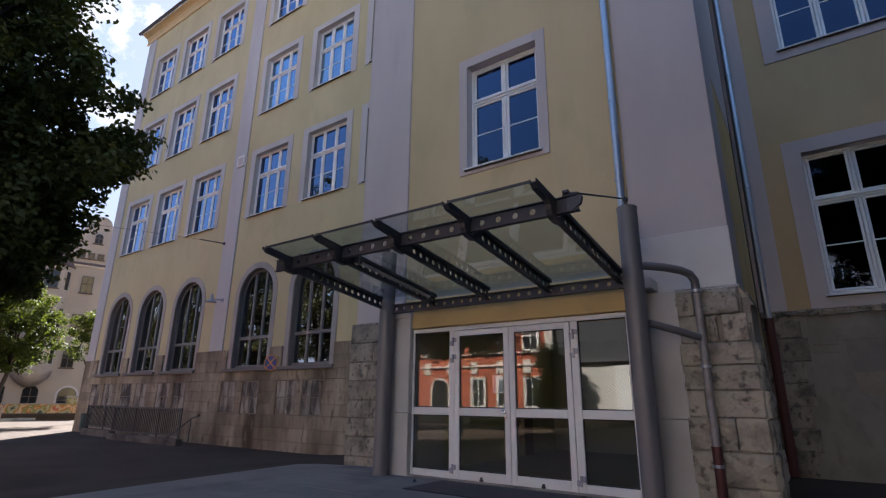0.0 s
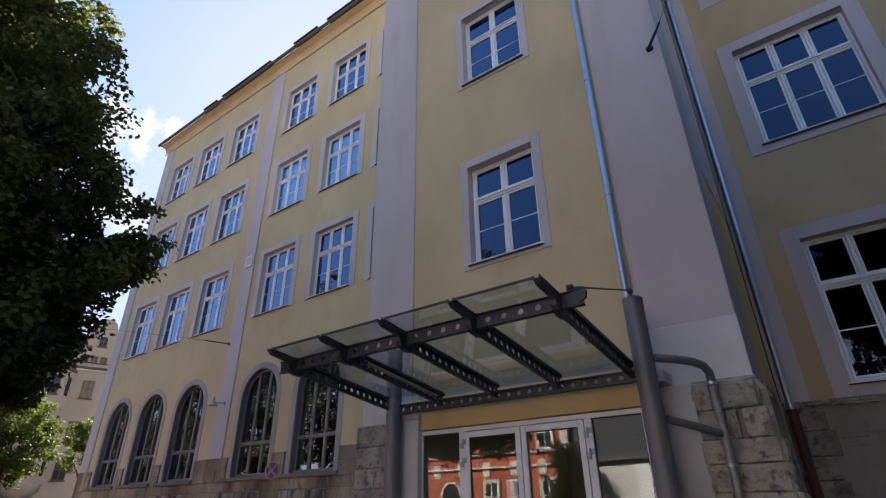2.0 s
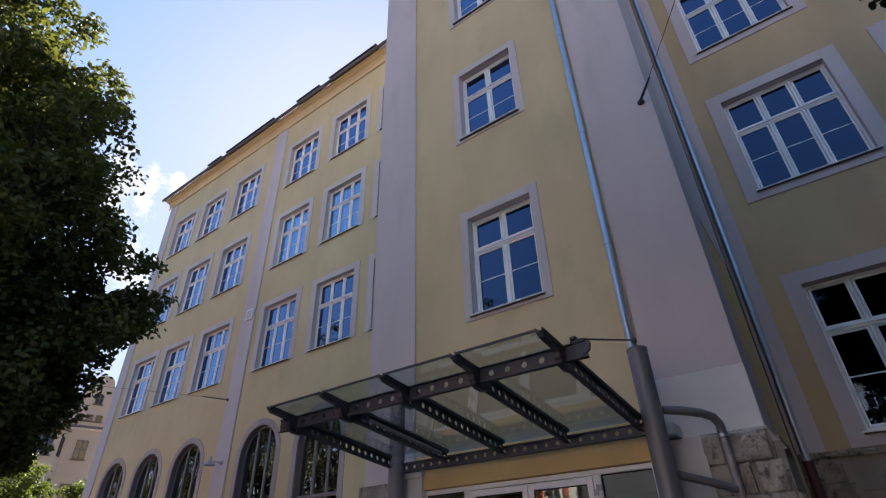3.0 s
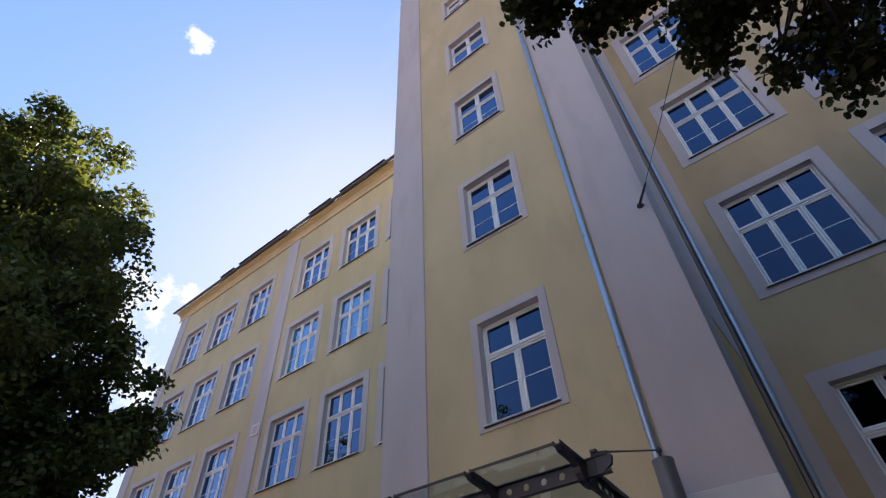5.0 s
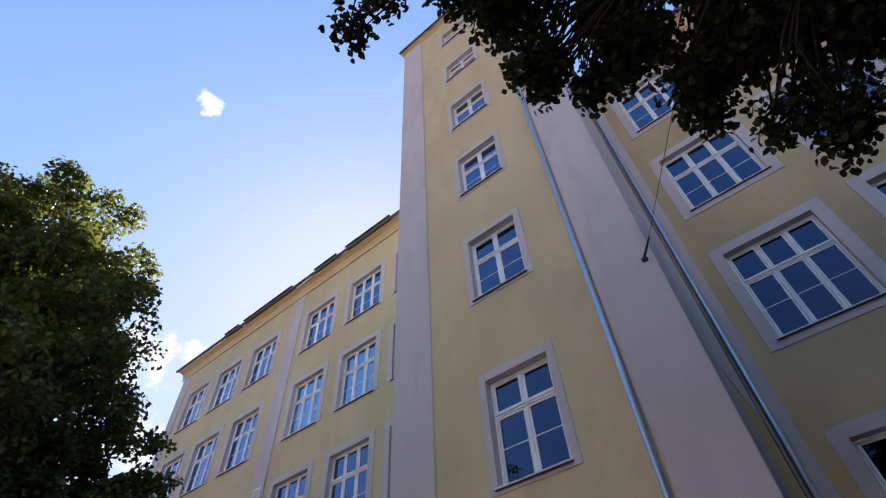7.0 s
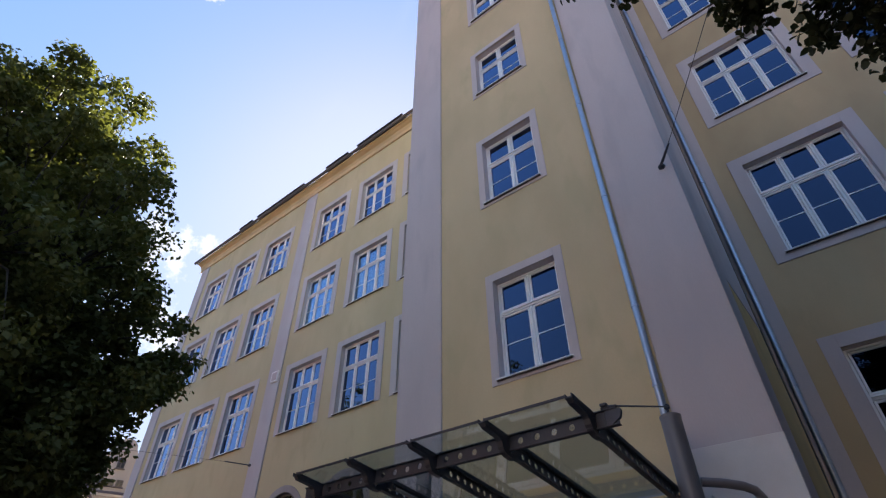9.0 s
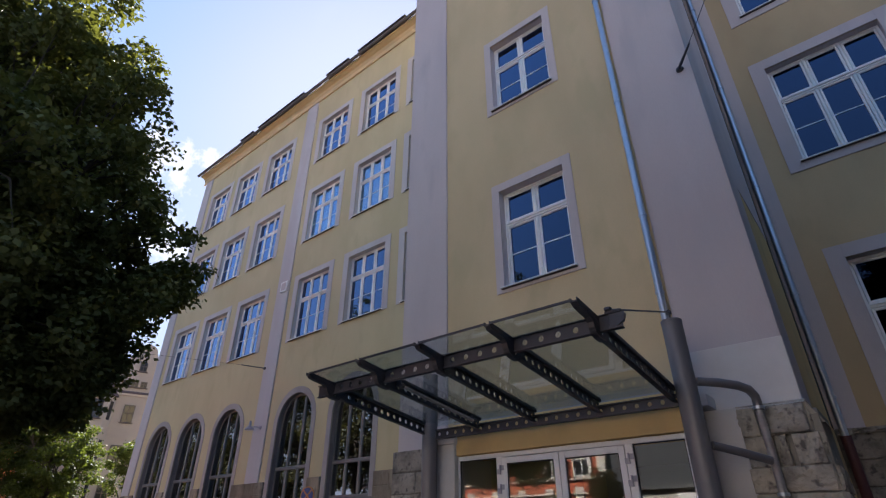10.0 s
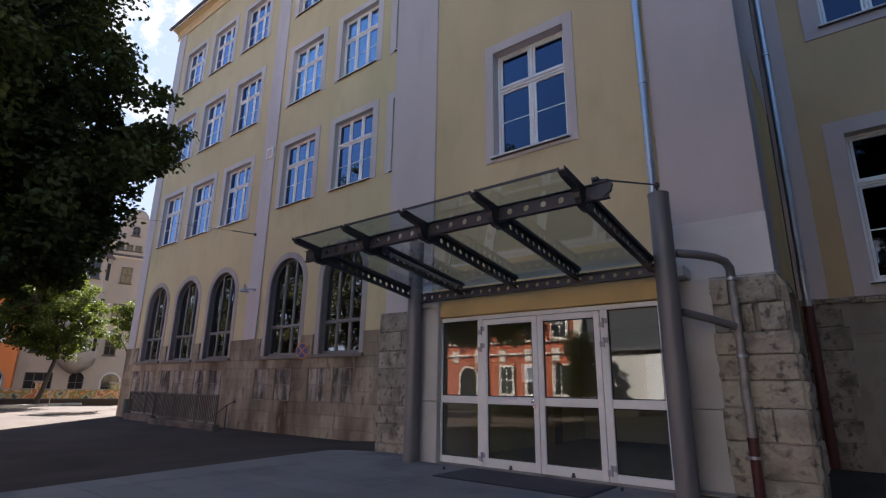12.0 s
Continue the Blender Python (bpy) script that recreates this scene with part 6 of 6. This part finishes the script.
# ---- stones and paving ----
def stone_mesh(rng, relief, mat, nx=5, nz=3):
    """A stone of unit width and height with an uneven, worn face towards -y."""
    m = Mesh()
    xs = [0.0, 0.035] + [0.035 + 0.93 * (i + 1) / (nx + 1) for i in range(nx)] + [0.965, 1.0]
    zs = [0.0, 0.05] + [0.05 + 0.90 * (i + 1) / (nz + 1) for i in range(nz)] + [0.95, 1.0]
    off = Vector(rng.uniform(-50, 50, 3))
    tilt = rng.uniform(-0.25, 0.25, 2)
    for j, z in enumerate(zs):
        for i, x in enumerate(xs):
            edge = i in (0, len(xs) - 1) or j in (0, len(zs) - 1)
            p = Vector((x * 2.6, 0, z * 1.9)) + off
            high = 0.55 + 0.75 * noise.noise(p) + 0.35 * noise.noise(p * 2.7) + 0.18 * noise.noise(p * 6.0) + tilt[0] * (x - 0.5) + tilt[1] * (z - 0.5)
            near_edge = min(x, 1 - x, (z if z < 0.5 else 1 - z) * 0.7)
            high *= min(1.0, 0.55 + near_edge * 6.0)
            depth = 0.006 if edge else -relief * max(high, 0.0)
            m.v.append((x + (0 if edge else float(rng.uniform(-0.012, 0.012))), depth, z + (0 if edge else float(rng.uniform(-0.02, 0.02)))))
    w = len(xs)
    m.f = [(j * w + i, j * w + i + 1, (j + 1) * w + i + 1, (j + 1) * w + i) for j in range(len(zs) - 1) for i in range(w - 1)]
    k3 = len(m.v)
    m.v += [(0, 0.09, 0), (1, 0.09, 0), (1, 0.09, 1), (0, 0.09, 1)]
    last = (len(zs) - 1) * w
    m.f += [(k3, k3 + 1) + tuple(range(w - 1, -1, -1)), (k3 + 2, k3 + 3) + tuple(range(last, last + w)), (k3 + 3, k3) + tuple(j * w for j in range(len(zs))), (k3 + 1, k3 + 2) + tuple(j * w + w - 1 for j in range(len(zs) - 1, -1, -1))]
    return m.data("stone", mat)


rng = np.random.default_rng(21)
ASHLAR = [stone_mesh(rng, 0.012, STONE, 3, 2) for _ in range(8)]
DRESSED_PALE = [stone_mesh(rng, 0.022, ROCK, 8, 5) for _ in range(6)]
ROCKS = [stone_mesh(rng, 0.042, ROCK, 9, 6) for _ in range(8)]
DRESSED = [stone_mesh(rng, 0.020, GRIMY_ROCK, 8, 5) for _ in range(6)]
GRIMY = [stone_mesh(rng, 0.05, GRIMY_ROCK, 9, 6) for _ in range(5)]
SLABS = [stone_mesh(rng, 0.006, PALE_STONE, 2, 2) for _ in range(5)]


def lay(parent, meshes, x, y, z, w, h, turn=0.0, name="stone"):
    ob = part(name, meshes[int(rng.integers(len(meshes)))], None, parent)
    ob.matrix_local = parent.matrix_world.inverted() @ (pose(x, y, z, 0, 0, turn) @ Matrix.Diagonal((w, 1, h, 1)))
    return ob


COURSES = (-0.5, -0.10, 0.30, 0.70, 1.06, 1.44, 1.82, 2.14, 2.55, 2.96)
panels = [(c + a, c + b) for c in ARCH_X for a, b in ((-1.36, -0.40), (-0.06, 0.88))]
for z0, z1 in zip(COURSES, COURSES[1:]):
    cuts = panels if 0.7 <= z0 < 1.8 else [(c - 1.27, c + 1.27) for c in ARCH_X] if z0 > 2.1 else []
    cuts = sorted(cuts) + [(-7.62, 0)]
    x = X_LEFT - 0.03
    for a, b in cuts:
        while x < a - 0.02:
            w = min(float(rng.uniform(0.6, 1.35)), a - x)
            if a - (x + w) < 0.3:
                w = a - x
            lay(base_main, ASHLAR, x + 0.002, Y_MAIN - 0.085 + float(rng.uniform(-0.005, 0.005)), z0 + 0.002, w - 0.004, z1 - z0 - 0.004)
            x += w
        x = b
for i, (a, b) in enumerate(panels):
    for j in range(2):
        for k4 in range(2):
            w, h = (b - a) / 2, (1.80 - 0.72) / 2
            lay(base_main, SLABS, a + j * w + 0.02, Y_MAIN - 0.07, 0.72 + k4 * h + 0.012, w - 0.04, h - 0.024, name="panel_slab")

# tower foot: dressed stones left of the porch, rock-faced buttress right of it
foot_left = setting("tower_base_left", Mesh().box(X_TL - 0.02, -6.3, Y_TOWER - 0.16, Y_TOWER + 0.5, -0.3, 2.70, 0.01), MORTAR, "weathered limestone foot of the tower corner", "wall")
foot_right = setting("tower_base_right", Mesh().box(-1.47, -0.56, Y_TOWER - 0.14, 8.85, -0.3, 2.62, 0.01), PALE_MORTAR, "rock-faced limestone buttress foot of the tower", "wall")
zs = (-0.2, 0.16, 0.52, 0.86, 1.20, 1.56, 1.92, 2.30, 2.70)
for j, (z0, z1) in enumerate(zip(zs, zs[1:])):
    x = X_TL - 0.02
    for w in ((0.62, 0.9), (0.85, 0.67), (0.5, 1.02))[j % 3]:
        lay(foot_left, DRESSED, x + 0.004, Y_TOWER - 0.2, z0 + 0.004, w - 0.008, z1 - z0 - 0.008)
        x += w
zs = (-0.2, 0.20, 0.62, 1.02, 1.36, 1.68, 1.97, 2.34, 2.70)
for j, (z0, z1) in enumerate(zip(zs, zs[1:])):
    top_cut = (0.0, 0.0, 0.0, 0.005, 0.015, 0.03, 0.06, 0.13)[j]
    x = -1.47
    for w in ((0.32, 0.60), (0.27, 0.65), (0.36, 0.20, 0.36), (0.24, 0.68))[j % 4]:
        w2 = w - (top_cut if x > -1.3 else 0)
        lay(foot_right, (GRIMY if j > 6 else ROCKS) if x > -1.3 else DRESSED_PALE, x + 0.002, Y_TOWER - 0.19 - 0.012 * (j % 3), z0 + 0.002, w2 - 0.004, z1 - z0 - 0.004)
        x += w
    y = Y_TOWER - 0.17
    for w in ((0.45, 0.65), (0.65, 0.45), (0.35, 0.75))[j % 3]:
        lay(foot_right, GRIMY if j > 6 else ROCKS, -0.54 - top_cut + 0.012 * (j % 2), y + 0.003, z0 + 0.003, w - 0.006, z1 - z0 - 0.006, 90)
        y += w
cap = Mesh().add([(-1.47, Y_TOWER - 0.2, 2.70), (-0.66, Y_TOWER - 0.2, 2.70), (-0.52, Y_TOWER - 0.1, 2.45), (-0.52, 8.87, 2.45), (-0.66, 8.87, 2.74), (-0.66, Y_TOWER - 0.05, 2.76), (-1.47, Y_TOWER - 0.05, 2.76), (-0.66, Y_TOWER - 0.1, 2.45)],
                 [(0, 1, 5, 6), (1, 2, 5), (2, 3, 4, 5), (1, 7, 2)])
setting("buttress_cap", cap, ROCK, "sloping weathered cap of the stone buttress", "cap")
quoins = tagged(new("quoin_stones"), "weathered quoin stones beside the downpipe", "quoins", "", "structure")
quoins.empty_display_size = 0.2
for j, z0 in enumerate((0.0, 0.40, 0.78, 1.16, 1.56, 1.94, 2.36)):
    h = (0.40, 0.38, 0.38, 0.40, 0.38, 0.42, 0.42)[j]
    lay(quoins, DRESSED, X_TR + 0.02, Y_MAIN - 0.055, z0 + 0.004, 0.50 + 0.09 * (j % 2) + 0.015 * j, h - 0.008)

# crumbling edge over the grey base
x = X_TR + 0.02
while x < 5.0:
    w = float(rng.uniform(0.18, 0.55))
    lay(base_ledge, GRIMY, x, Y_MAIN - 0.085 + float(rng.uniform(-0.01, 0.012)), 2.765 + float(rng.uniform(-0.015, 0.01)), w - 0.006, 0.10 + float(rng.uniform(-0.015, 0.03)))
    x += w

paving = tagged(new("paving"), "grey granite slab paving in front of the entrance", "paving", "", "structure")
paving.empty_display_size = 0.2
ROW, LONG = 0.578, 1.15
slab_meshes = {}


def border_x(y):
    return -7.50 - 0.205 * y


def sloped(x):
    return ground_z(x, 0)


for r in range(-6, 19):
    y0 = -0.30 + r * ROW
    y1 = min(y0 + ROW, 7.735)
    if y1 - y0 < 0.1:
        continue
    lim = 3.4 if y1 < 7.3 else -6.37
    nxt = -9.25 + LONG * (0.65 if r % 2 else 0.64)
    while nxt < max(border_x(y0), border_x(y1)) + 0.25:
        nxt += LONG
    edges_x = []
    while nxt < lim:
        edges_x.append(nxt)
        nxt += LONG
    edges_x.append(lim)
    # the border slab, cut along the slanted edge
    xa, xb, xe = border_x(y0), border_x(y1), edges_x[0] - 0.003
    if xe - max(xa, xb) > 0.05:
        top = [(xa, y0 + 0.003), (xe, y0 + 0.003), (xe, y1 - 0.003), (xb, y1 - 0.003)]
        cut = Mesh().add([(x, y, sloped(x) - 0.1) for x, y in top] + [(x, y, sloped(x)) for x, y in top],
                         [(3, 2, 1, 0), (4, 5, 6, 7), (0, 1, 5, 4), (1, 2, 6, 5), (2, 3, 7, 6), (3, 0, 4, 7)])
        part("slab", cut, PAVER, paving)
    for a, b in zip(edges_x, edges_x[1:]):
        if b - a < 0.1:
            continue
        key = (round(b - a, 2), round(y1 - y0, 3))
        if key not in slab_meshes:
            slab_meshes[key] = Mesh().box(0.003, key[0] - 0.003, 0.003, key[1] - 0.003, -0.10, 0.0, 0.006).data("slab", PAVER)
        za, zb = sloped(a), sloped(b)
        ob = part("slab", slab_meshes[key], None, paving)
        ob.location = (a, y0, za + 0.002 * float(rng.uniform(-1, 1)))
        ob.rotation_euler.y = -math.atan2(zb - za, b - a)
